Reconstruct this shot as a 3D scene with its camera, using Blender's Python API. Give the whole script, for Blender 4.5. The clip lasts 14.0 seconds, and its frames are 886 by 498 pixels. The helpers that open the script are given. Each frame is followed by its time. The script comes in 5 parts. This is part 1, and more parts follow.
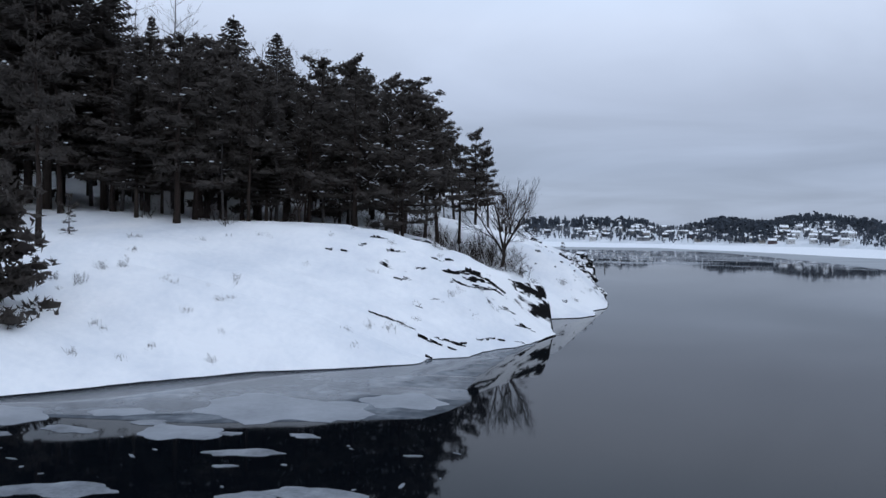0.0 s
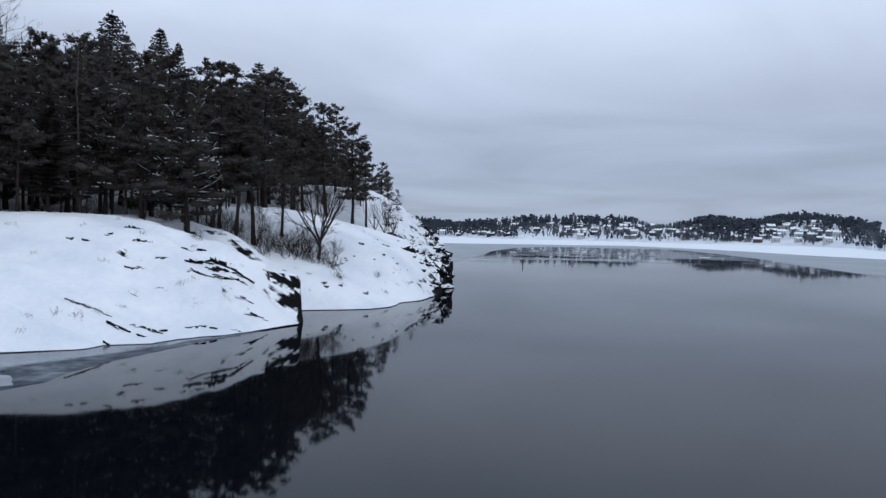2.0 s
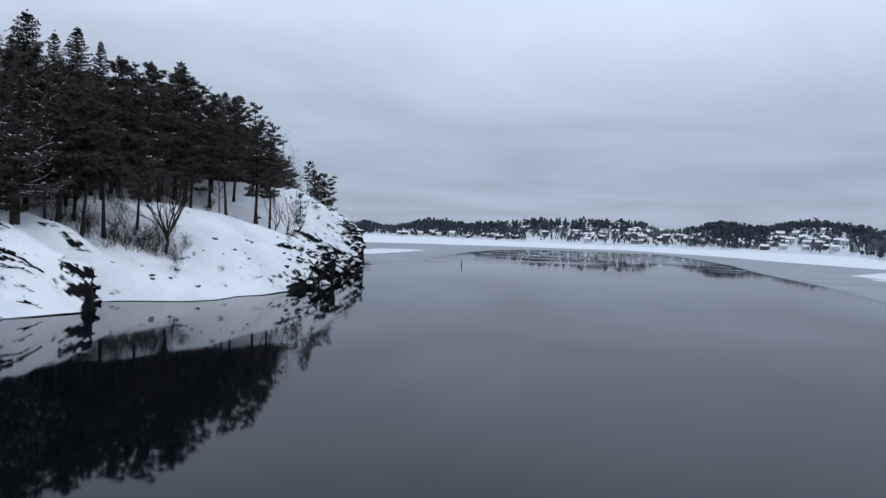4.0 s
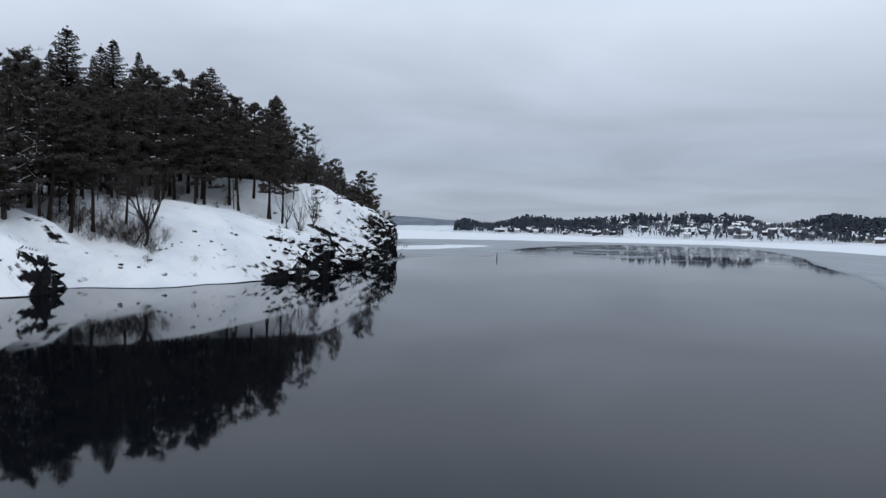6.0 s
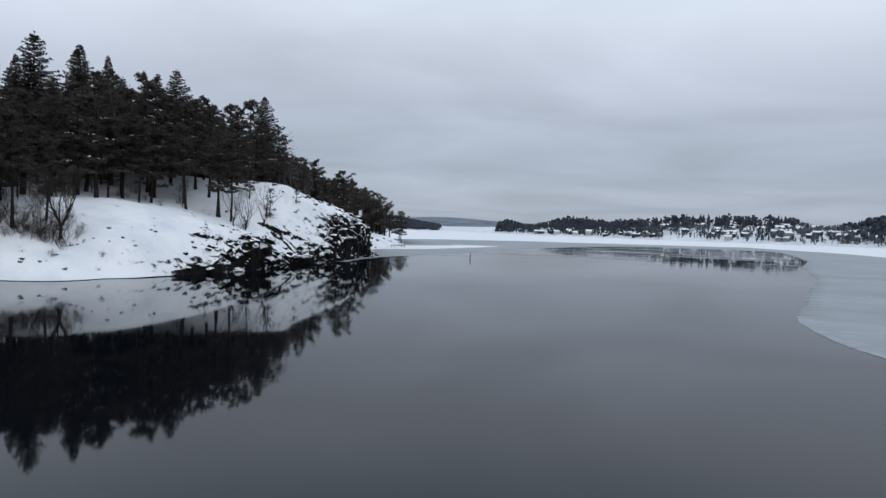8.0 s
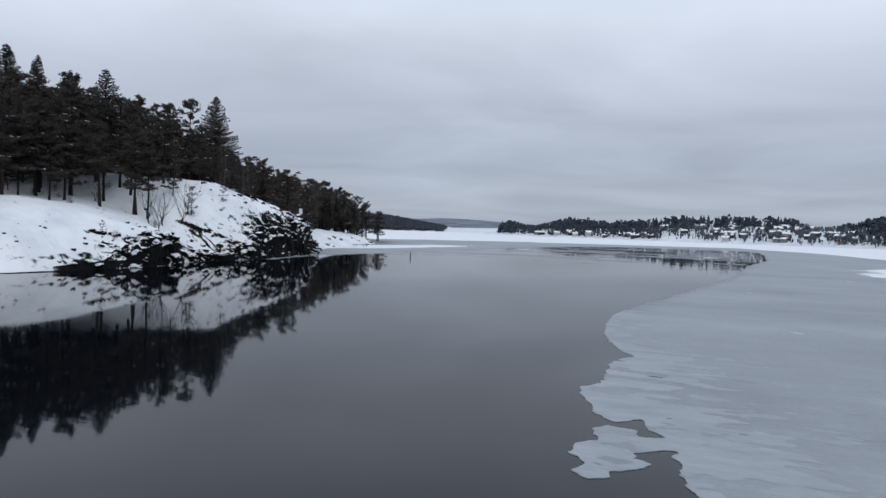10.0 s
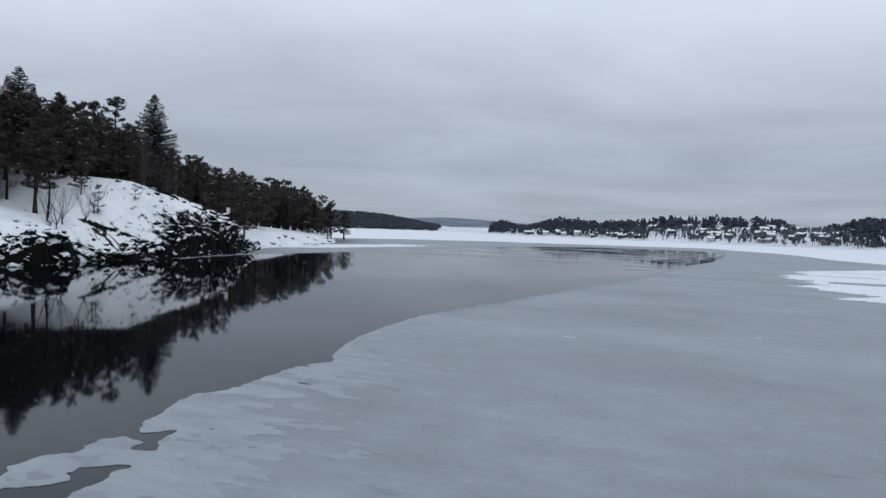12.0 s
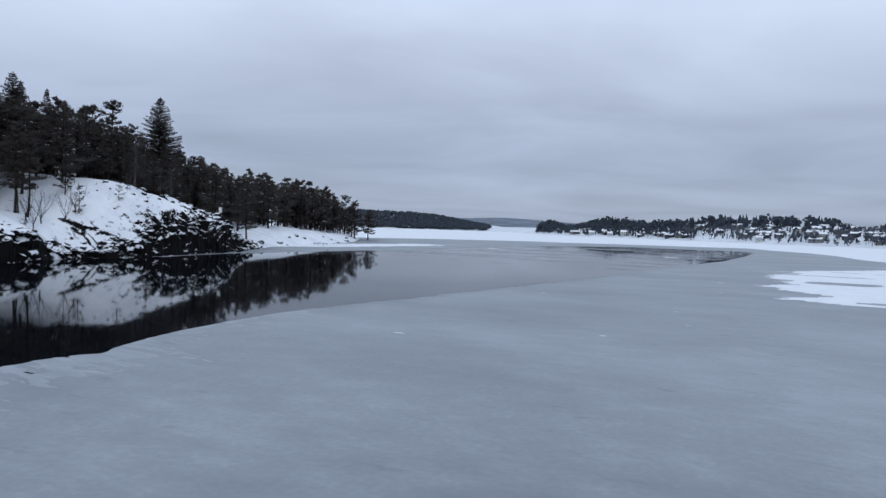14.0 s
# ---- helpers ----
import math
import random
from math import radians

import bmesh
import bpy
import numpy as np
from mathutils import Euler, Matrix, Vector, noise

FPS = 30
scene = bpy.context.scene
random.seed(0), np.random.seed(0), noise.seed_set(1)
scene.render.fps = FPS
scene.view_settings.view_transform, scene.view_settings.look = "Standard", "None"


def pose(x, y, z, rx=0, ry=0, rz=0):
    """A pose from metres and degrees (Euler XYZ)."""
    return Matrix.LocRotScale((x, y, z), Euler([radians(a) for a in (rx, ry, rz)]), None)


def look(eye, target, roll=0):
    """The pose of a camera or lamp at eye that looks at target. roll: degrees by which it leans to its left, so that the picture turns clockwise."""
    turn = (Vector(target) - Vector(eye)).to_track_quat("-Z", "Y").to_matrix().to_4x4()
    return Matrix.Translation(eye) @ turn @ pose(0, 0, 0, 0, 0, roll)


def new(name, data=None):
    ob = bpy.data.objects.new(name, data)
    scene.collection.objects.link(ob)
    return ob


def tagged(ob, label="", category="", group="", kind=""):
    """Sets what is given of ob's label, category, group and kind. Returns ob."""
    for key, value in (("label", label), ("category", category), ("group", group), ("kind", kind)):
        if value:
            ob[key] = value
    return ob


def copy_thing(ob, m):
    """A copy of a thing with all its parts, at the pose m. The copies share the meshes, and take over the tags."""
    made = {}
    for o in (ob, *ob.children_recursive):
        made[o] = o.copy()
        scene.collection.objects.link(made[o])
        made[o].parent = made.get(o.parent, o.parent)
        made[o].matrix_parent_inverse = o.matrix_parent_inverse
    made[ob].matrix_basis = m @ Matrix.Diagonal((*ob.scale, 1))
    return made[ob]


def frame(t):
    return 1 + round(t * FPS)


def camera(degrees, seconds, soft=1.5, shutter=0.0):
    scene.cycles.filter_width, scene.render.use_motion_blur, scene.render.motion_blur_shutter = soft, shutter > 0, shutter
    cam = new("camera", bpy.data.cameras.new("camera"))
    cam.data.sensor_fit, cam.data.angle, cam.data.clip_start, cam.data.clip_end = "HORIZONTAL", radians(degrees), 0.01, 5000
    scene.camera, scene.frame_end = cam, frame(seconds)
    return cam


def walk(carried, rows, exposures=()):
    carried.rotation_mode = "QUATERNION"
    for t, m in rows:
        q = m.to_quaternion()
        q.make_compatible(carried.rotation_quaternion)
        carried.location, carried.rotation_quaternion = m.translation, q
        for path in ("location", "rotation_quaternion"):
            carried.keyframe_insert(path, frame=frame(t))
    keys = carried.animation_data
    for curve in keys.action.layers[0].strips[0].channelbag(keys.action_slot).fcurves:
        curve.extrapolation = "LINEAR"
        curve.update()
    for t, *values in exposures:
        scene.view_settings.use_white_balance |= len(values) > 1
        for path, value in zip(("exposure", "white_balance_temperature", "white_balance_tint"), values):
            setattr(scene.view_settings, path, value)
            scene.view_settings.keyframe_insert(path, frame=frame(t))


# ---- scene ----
cam = camera(59.8, 14.0)
PATH = [
    (0, (3.121, -1.694, 5.946), (2.738, 0.268, 5.906), 0.9),
    (0.5, (6.737, -1.248, 5.962), (6.356, 0.715, 5.92), 0.9),
    (1, (10.667, -0.667, 5.898), (10.281, 1.295, 5.855), 0.9),
    (1.5, (14.578, 0.17, 5.806), (14.186, 2.131, 5.762), 0.9),
    (2, (18.642, 0.829, 5.768), (18.246, 2.789, 5.723), 1.1),
    (2.5, (22.705, 1.279, 5.868), (22.303, 3.238, 5.817), 1.1),
    (3, (26.654, 1.838, 6.046), (26.248, 3.795, 5.992), 1.3),
    (3.2, (28.141, 2.022, 6.029), (27.739, 3.98, 5.98), 1.6),
    (5.3, (42.5, 4.33, 5.549), (41.88, 6.231, 5.497), 1.7),
    (5.5, (43.773, 4.495, 5.532), (43.128, 6.387, 5.478), 1.4),
    (6, (47.185, 5.189, 5.497), (46.46, 7.052, 5.442), 1.4),
    (6.5, (50.555, 5.872, 5.593), (49.743, 7.7, 5.537), 1.5),
    (7, (53.983, 7.091, 5.647), (53.155, 8.911, 5.591), 1.5),
    (7.2, (55.355, 7.722, 5.648), (54.525, 9.54, 5.592), 1.6),
    (9.3, (68.672, 13.66, 5.356), (67.794, 15.456, 5.303), 1.6),
    (9.5, (69.776, 14.191, 5.371), (68.898, 15.987, 5.318), 1.7),
    (10, (72.656, 15.696, 5.384), (71.78, 17.493, 5.332), 1.7),
    (10.5, (75.481, 17.317, 5.511), (74.605, 19.114, 5.458), 1.7),
    (11, (78.191, 19.009, 5.594), (77.315, 20.806, 5.541), 1.8),
    (11.5, (80.984, 20.703, 5.748), (80.108, 22.501, 5.695), 1.9),
    (12, (84.061, 22.342, 5.881), (83.184, 24.138, 5.827), 1.9),
    (12.5, (86.878, 23.962, 5.939), (86.0, 25.758, 5.886), 1.9),
    (13, (89.787, 25.263, 5.964), (88.909, 27.059, 5.91), 1.9),
    (13.5, (92.681, 26.618, 5.998), (91.749, 28.386, 5.943), 1.9),
    (14, (95.256, 28.213, 6.034), (94.251, 29.94, 5.976), 1.8),
]
EXPOSURES = [(0.0, -0.02, 5950, 12), (3.0, 0.02, 6020, 11.5), (5.5, 0.02, 6270, 10), (6.5, 0.02, 6370, 10), (10.0, 0.02, 6440, 11), (12.0, -0.05, 6420, 11), (12.5, -0.06, 6400, 11), (13.0, -0.06, 6300, 11), (14.0, -0.05, 5960, 12)]
walk(cam, [(t, look(eye, target, roll)) for t, eye, target, roll in PATH], EXPOSURES)

# ---- sky and light ----
SUN_ELEV, SUN_AZ = radians(16), radians(150)


def build_world():
    w = bpy.data.worlds.new("overcast_sky")
    scene.world = w
    w.use_nodes = True
    nt = w.node_tree
    nt.nodes.clear()
    n = nt.nodes.new
    out, bg = n("ShaderNodeOutputWorld"), n("ShaderNodeBackground")
    sky = n("ShaderNodeTexSky")
    sky.sky_type, sky.sun_disc, sky.sun_elevation, sky.sun_rotation = "NISHITA", False, SUN_ELEV, SUN_AZ
    skys = n("ShaderNodeVectorMath")
    skys.operation = "SCALE"
    skys.inputs["Scale"].default_value = 0.08
    nt.links.new(sky.outputs[0], skys.inputs[0])
    co, sep = n("ShaderNodeTexCoord"), n("ShaderNodeSeparateXYZ")
    nt.links.new(co.outputs["Generated"], sep.inputs[0])
    # brightness of the cloud deck rises from the horizon to the zenith
    ramp = n("ShaderNodeValToRGB")
    cr = ramp.color_ramp
    cr.elements[0].position, cr.elements[0].color = 0.0, (0.39, 0.445, 0.535, 1)
    cr.elements[1].position, cr.elements[1].color = 1.0, (0.75, 0.82, 0.93, 1)
    for p, c in ((0.03, (0.41, 0.465, 0.555)), (0.085, (0.395, 0.45, 0.545)), (0.17, (0.52, 0.575, 0.675)), (0.26, (0.695, 0.76, 0.865)), (0.36, (0.735, 0.853, 0.985)), (0.6, (0.72, 0.83, 0.955))):
        e = cr.elements.new(p)
        e.color = (*c, 1)
    nt.links.new(sep.outputs["Z"], ramp.inputs[0])
    # flat layers of stratus: noise on the plane of the cloud base
    hi = n("ShaderNodeMath")
    hi.operation = "ADD"
    hi.inputs[1].default_value = 0.09
    nt.links.new(sep.outputs["Z"], hi.inputs[0])
    comb = n("ShaderNodeCombineXYZ")
    for axis, i in (("X", 0), ("Y", 1)):
        d = n("ShaderNodeMath")
        d.operation = "DIVIDE"
        nt.links.new(sep.outputs[axis], d.inputs[0])
        nt.links.new(hi.outputs[0], d.inputs[1])
        nt.links.new(d.outputs[0], comb.inputs[i])
    cloud = n("ShaderNodeTexNoise")
    cloud.inputs["Scale"].default_value, cloud.inputs["Detail"].default_value, cloud.inputs["Roughness"].default_value = 0.55, 6, 0.5
    cloud.inputs["Distortion"].default_value = 0.5
    nt.links.new(comb.outputs[0], cloud.inputs["Vector"])
    mr = n("ShaderNodeMapRange")
    for k, v in (("From Min", 0.3), ("From Max", 0.7), ("To Min", 0.84), ("To Max", 1.14)):
        mr.inputs[k].default_value = v
    nt.links.new(cloud.outputs["Fac"], mr.inputs["Value"])
    deck = n("ShaderNodeVectorMath")
    deck.operation = "SCALE"
    nt.links.new(ramp.outputs[0], deck.inputs[0])
    nt.links.new(mr.outputs[0], deck.inputs["Scale"])
    mix = n("ShaderNodeMix")
    mix.data_type = "RGBA"
    mix.inputs["Factor"].default_value = 0.94
    nt.links.new(skys.outputs[0], mix.inputs["A"])
    nt.links.new(deck.outputs[0], mix.inputs["B"])
    nt.links.new(mix.outputs["Result"], bg.inputs["Color"])
    bg.inputs["Strength"].default_value = 1.0
    nt.links.new(bg.outputs[0], out.inputs[0])


build_world()
sun = new("sun", bpy.data.lights.new("sun", "SUN"))
sun.data.energy, sun.data.angle, sun.data.color = 0.5, radians(40), (1.0, 0.97, 0.93)
sun.matrix_world = look((0, 0, 60), (-60 * math.sin(SUN_AZ), -60 * math.cos(SUN_AZ), 60 - 60 * math.tan(radians(35))))


# ---- materials ----
class Mat:
    """A small wrapper for building node materials."""

    def __init__(self, name):
        self.m = bpy.data.materials.new(name)
        self.m.use_nodes = True
        self.nt = self.m.node_tree
        self.b = self.nt.nodes["Principled BSDF"]
        self.pos = None

    def n(self, kind):
        return self.nt.nodes.new(kind)

    def link(self, a, b):
        self.nt.links.new(a, b)

    def where(self):
        if self.pos is None:
            self.pos = self.n("ShaderNodeNewGeometry").outputs["Position"]
        return self.pos

    def noise(self, scale, detail=4, rough=0.55, stretch=None, local=False):
        t = self.n("ShaderNodeTexNoise")
        t.inputs["Scale"].default_value, t.inputs["Detail"].default_value, t.inputs["Roughness"].default_value = scale, detail, rough
        src = self.n("ShaderNodeTexCoord").outputs["Object"] if local else self.where()
        if stretch:
            v = self.n("ShaderNodeVectorMath")
            v.operation = "MULTIPLY"
            v.inputs[1].default_value = stretch
            self.link(src, v.inputs[0])
            src = v.outputs[0]
        self.link(src, t.inputs["Vector"])
        return t.outputs["Fac"]

    def ramp(self, fac, stops):
        r = self.n("ShaderNodeValToRGB")
        e = r.color_ramp.elements
        e[0].position, e[0].color = stops[0][0], (*stops[0][1], 1)
        e[1].position, e[1].color = stops[-1][0], (*stops[-1][1], 1)
        for p, c in stops[1:-1]:
            e.new(p).color = (*c, 1)
        self.link(fac, r.inputs[0])
        return r.outputs[0]

    def maprange(self, v, a, b, c, d):
        r = self.n("ShaderNodeMapRange")
        for k, x in (("From Min", a), ("From Max", b), ("To Min", c), ("To Max", d)):
            r.inputs[k].default_value = x
        self.link(v, r.inputs["Value"])
        return r.outputs[0]

    def math(self, op, a, b):
        r = self.n("ShaderNodeMath")
        r.operation = op
        for i, v in enumerate((a, b)):
            if isinstance(v, (int, float)):
                r.inputs[i].default_value = v
            else:
                self.link(v, r.inputs[i])
        return r.outputs[0]

    def mix(self, fac, a, b):
        r = self.n("ShaderNodeMix")
        r.data_type = "RGBA"
        self.link(fac, r.inputs["Factor"])
        for k, v in (("A", a), ("B", b)):
            if isinstance(v, tuple):
                r.inputs[k].default_value = (*v, 1)
            else:
                self.link(v, r.inputs[k])
        return r.outputs["Result"]

    def bump(self, height, strength, distance):
        r = self.n("ShaderNodeBump")
        r.inputs["Strength"].default_value, r.inputs["Distance"].default_value = strength, distance
        self.link(height, r.inputs["Height"])
        self.link(r.outputs[0], self.b.inputs["Normal"])

    def set(self, color=None, rough=None, ior=None, spec=None):
        for k, v in (("Base Color", color), ("Roughness", rough), ("IOR", ior), ("Specular IOR Level", spec)):
            if v is None:
                continue
            if isinstance(v, tuple):
                self.b.inputs[k].default_value = (*v, 1)
            elif isinstance(v, (int, float)):
                self.b.inputs[k].default_value = v
            else:
                self.link(v, self.b.inputs[k])
        return self.m


def mat_simple(name, lo, hi, scale, rough=0.8, spec=0.3, bump=0.0, local=True, stretch=None):
    """A surface that varies between two colours at two scales."""
    m = Mat(name)
    a, b = m.noise(scale, 5, 0.6, stretch, local), m.noise(scale * 7, 3, 0.6, stretch, local)
    f = m.math("ADD", m.math("MULTIPLY", a, 0.7), m.math("MULTIPLY", b, 0.3))
    m.set(m.ramp(f, [(0.32, lo), (0.68, hi)]), rough, None, spec)
    if bump:
        m.bump(f, 0.7, bump)
    return m.m


def mat_bank():
    """Snow lying on dark gneiss: bare rock shows where the face is steep."""
    m = Mat("snow_on_rock")
    geo = m.n("ShaderNodeNewGeometry")
    sep = m.n("ShaderNodeSeparateXYZ")
    m.link(geo.outputs["Normal"], sep.inputs[0])
    edge = m.noise(0.6, 4, 0.55, (1, 1, 2.2))
    steep = m.math("ADD", sep.outputs["Z"], m.math("MULTIPLY", m.math("SUBTRACT", edge, 0.5), 0.55))
    cover = m.maprange(steep, 0.60, 0.66, 0.0, 1.0)
    big, fine = m.noise(0.22, 4), m.noise(3.5, 4)
    snow = m.ramp(m.math("ADD", m.math("MULTIPLY", big, 0.8), m.math("MULTIPLY", fine, 0.2)), [(0.32, (0.69, 0.72, 0.77)), (0.58, (0.86, 0.87, 0.89))])
    grain, strata = m.noise(1.7, 6, 0.65), m.noise(0.9, 4, 0.6, (1, 1, 5))
    rock = m.ramp(m.math("ADD", m.math("MULTIPLY", grain, 0.55), m.math("MULTIPLY", strata, 0.45)), [(0.42, (0.004, 0.004, 0.0045)), (0.60, (0.008, 0.0075, 0.008)), (0.78, (0.04, 0.035, 0.032))])
    m.set(m.mix(cover, rock, snow), m.maprange(cover, 0, 1, 0.85, 0.75), None, 0.12)
    h = m.math("ADD", m.math("MULTIPLY", m.noise(0.9, 3), 1.0), m.math("MULTIPLY", m.math("ADD", fine, grain), 0.35))
    m.bump(h, 0.5, 0.16)
    return m.m


def mat_water():
    m = Mat("still_dark_water")
    m.set((0.0022, 0.0032, 0.0048), 0.035, 1.206, None)
    m.b.inputs["Specular Tint"].default_value = (0.55, 0.78, 1.0, 1)
    swell = m.math("ADD", m.math("MULTIPLY", m.noise(0.10, 2, 0.4, (1.0, 0.55, 1)), 1.0), m.math("MULTIPLY", m.noise(1.6, 2, 0.5), 0.03))
    # long fine ripples in patches where the air stirs
    stir = m.maprange(m.noise(0.022, 2, 0.5), 0.5, 0.6, 0.0, 0.10)
    swell = m.math("ADD", swell, m.math("MULTIPLY", m.noise(1.5, 2, 0.5, (0.22, 1.4, 1)), stir))
    m.bump(swell, 0.05, 0.30)
    # a dark diffuse share, mixed in to weaken the mirror reflection a little
    matte, both = m.n("ShaderNodeBsdfDiffuse"), m.n("ShaderNodeMixShader")
    matte.inputs["Color"].default_value = (0.003, 0.004, 0.006, 1)
    both.inputs["Fac"].default_value = 0.08
    out = m.nt.nodes["Material Output"]
    m.link(m.b.outputs[0], both.inputs[1])
    m.link(matte.outputs[0], both.inputs[2])
    m.link(both.outputs[0], out.inputs["Surface"])
    return m.m


def mat_ice():
    m = Mat("grey_lake_ice")
    big, mid, fine = m.noise(0.06, 4, 0.55, (1, 1.4, 1)), m.noise(0.5, 5, 0.6, (1.0, 1.3, 1)), m.noise(4.0, 3)
    f = m.math("ADD", m.math("MULTIPLY", big, 0.45), m.math("ADD", m.math("MULTIPLY", mid, 0.4), m.math("MULTIPLY", fine, 0.15)))
    # small wet spots where the ice has darkened
    spot = m.maprange(m.noise(0.8, 3, 0.5, (0.7, 1.6, 1)), 0.64, 0.74, 0.0, 0.09)
    f = m.math("SUBTRACT", f, spot)
    m.set(m.ramp(f, [(0.38, (0.164, 0.179, 0.199)), (0.51, (0.238, 0.257, 0.280)), (0.62, (0.318, 0.340, 0.365))]), m.maprange(mid, 0.3, 0.7, 0.42, 0.58), 1.65, None)
    m.bump(mid, 0.12, 0.02)
    return m.m


def mat_thin_ice():
    m = Mat("thin_wet_ice")
    f = m.math("ADD", m.math("MULTIPLY", m.noise(0.35, 4), 0.6), m.math("MULTIPLY", m.noise(1.9, 4), 0.4))
    m.set(m.ramp(f, [(0.36, (0.035, 0.043, 0.055)), (0.5, (0.085, 0.097, 0.115)), (0.65, (0.19, 0.21, 0.235))]), 0.16, 1.25, None)
    return m.m


def mat_snow(name="snow", lo=(0.74, 0.77, 0.81), hi=(0.87, 0.88, 0.90), scale=0.4):
    return mat_simple(name, lo, hi, scale, 0.75, 0.25, 0.05, local=False)


def mat_needles(name, lo, hi):
    """Thin needles: dull, and letting half of the light through."""
    m = Mat(name)
    f = m.math("ADD", m.math("MULTIPLY", m.noise(0.9, 5, 0.6, None, True), 0.7), m.math("MULTIPLY", m.noise(6.0, 3, 0.6, None, True), 0.3))
    col = m.ramp(f, [(0.32, lo), (0.68, hi)])
    m.set(col, 0.85, None, 0.08)
    thin, both = m.n("ShaderNodeBsdfTranslucent"), m.n("ShaderNodeMixShader")
    m.link(col, thin.inputs["Color"])
    both.inputs["Fac"].default_value = 0.5
    m.link(m.b.outputs[0], both.inputs[1])
    m.link(thin.outputs[0], both.inputs[2])
    m.link(both.outputs[0], m.nt.nodes["Material Output"].inputs["Surface"])
    return m.m


SNOW_ON_ROCK, WATER, ICE, THIN_ICE, SNOW = mat_bank(), mat_water(), mat_ice(), mat_thin_ice(), mat_snow()
FAR_GROUND = mat_simple("snowy_hillside", (0.55, 0.58, 0.62), (0.84, 0.86, 0.89), 0.05, 0.8, 0.2, 0, False)
FLOE = mat_simple("rotten_floe_ice", (0.05, 0.058, 0.07), (0.27, 0.29, 0.32), 1.4, 0.35, 0.4, 0.02, False)
BARK = mat_simple("grey_brown_bark", (0.018, 0.014, 0.012), (0.075, 0.058, 0.048), 3.0, 0.9, 0.2, 0.02, True, (1, 1, 0.25))
PINE_BARK = mat_simple("scaly_pine_bark", (0.010, 0.008, 0.0075), (0.040, 0.028, 0.023), 2.5, 0.9, 0.2, 0.02, True, (1, 1, 0.3))
BIRCH_BARK = mat_simple("pale_birch_bark", (0.035, 0.032, 0.031), (0.15, 0.14, 0.138), 3.0, 0.8, 0.2, 0.01, True, (1, 1, 2.5))
TWIG = mat_simple("bare_twigs", (0.014, 0.011, 0.010), (0.046, 0.035, 0.031), 4.0, 0.9, 0.2)
BIRCH_TWIG = mat_simple("grey_birch_twigs", (0.03, 0.026, 0.026), (0.085, 0.075, 0.075), 4.0, 0.9, 0.2)
NEEDLE_PINE = mat_needles("pine_needles", (0.080, 0.071, 0.065), (0.118, 0.105, 0.096))
NEEDLE_SPRUCE = mat_needles("spruce_needles", (0.074, 0.066, 0.062), (0.110, 0.099, 0.092))
TREE_SNOW = mat_snow("clumped_snow", (0.62, 0.65, 0.69), (0.84, 0.85, 0.88), 2.0)
GRASS = mat_simple("dry_grass", (0.035, 0.027, 0.02), (0.10, 0.078, 0.057), 2.0, 0.9, 0.1)


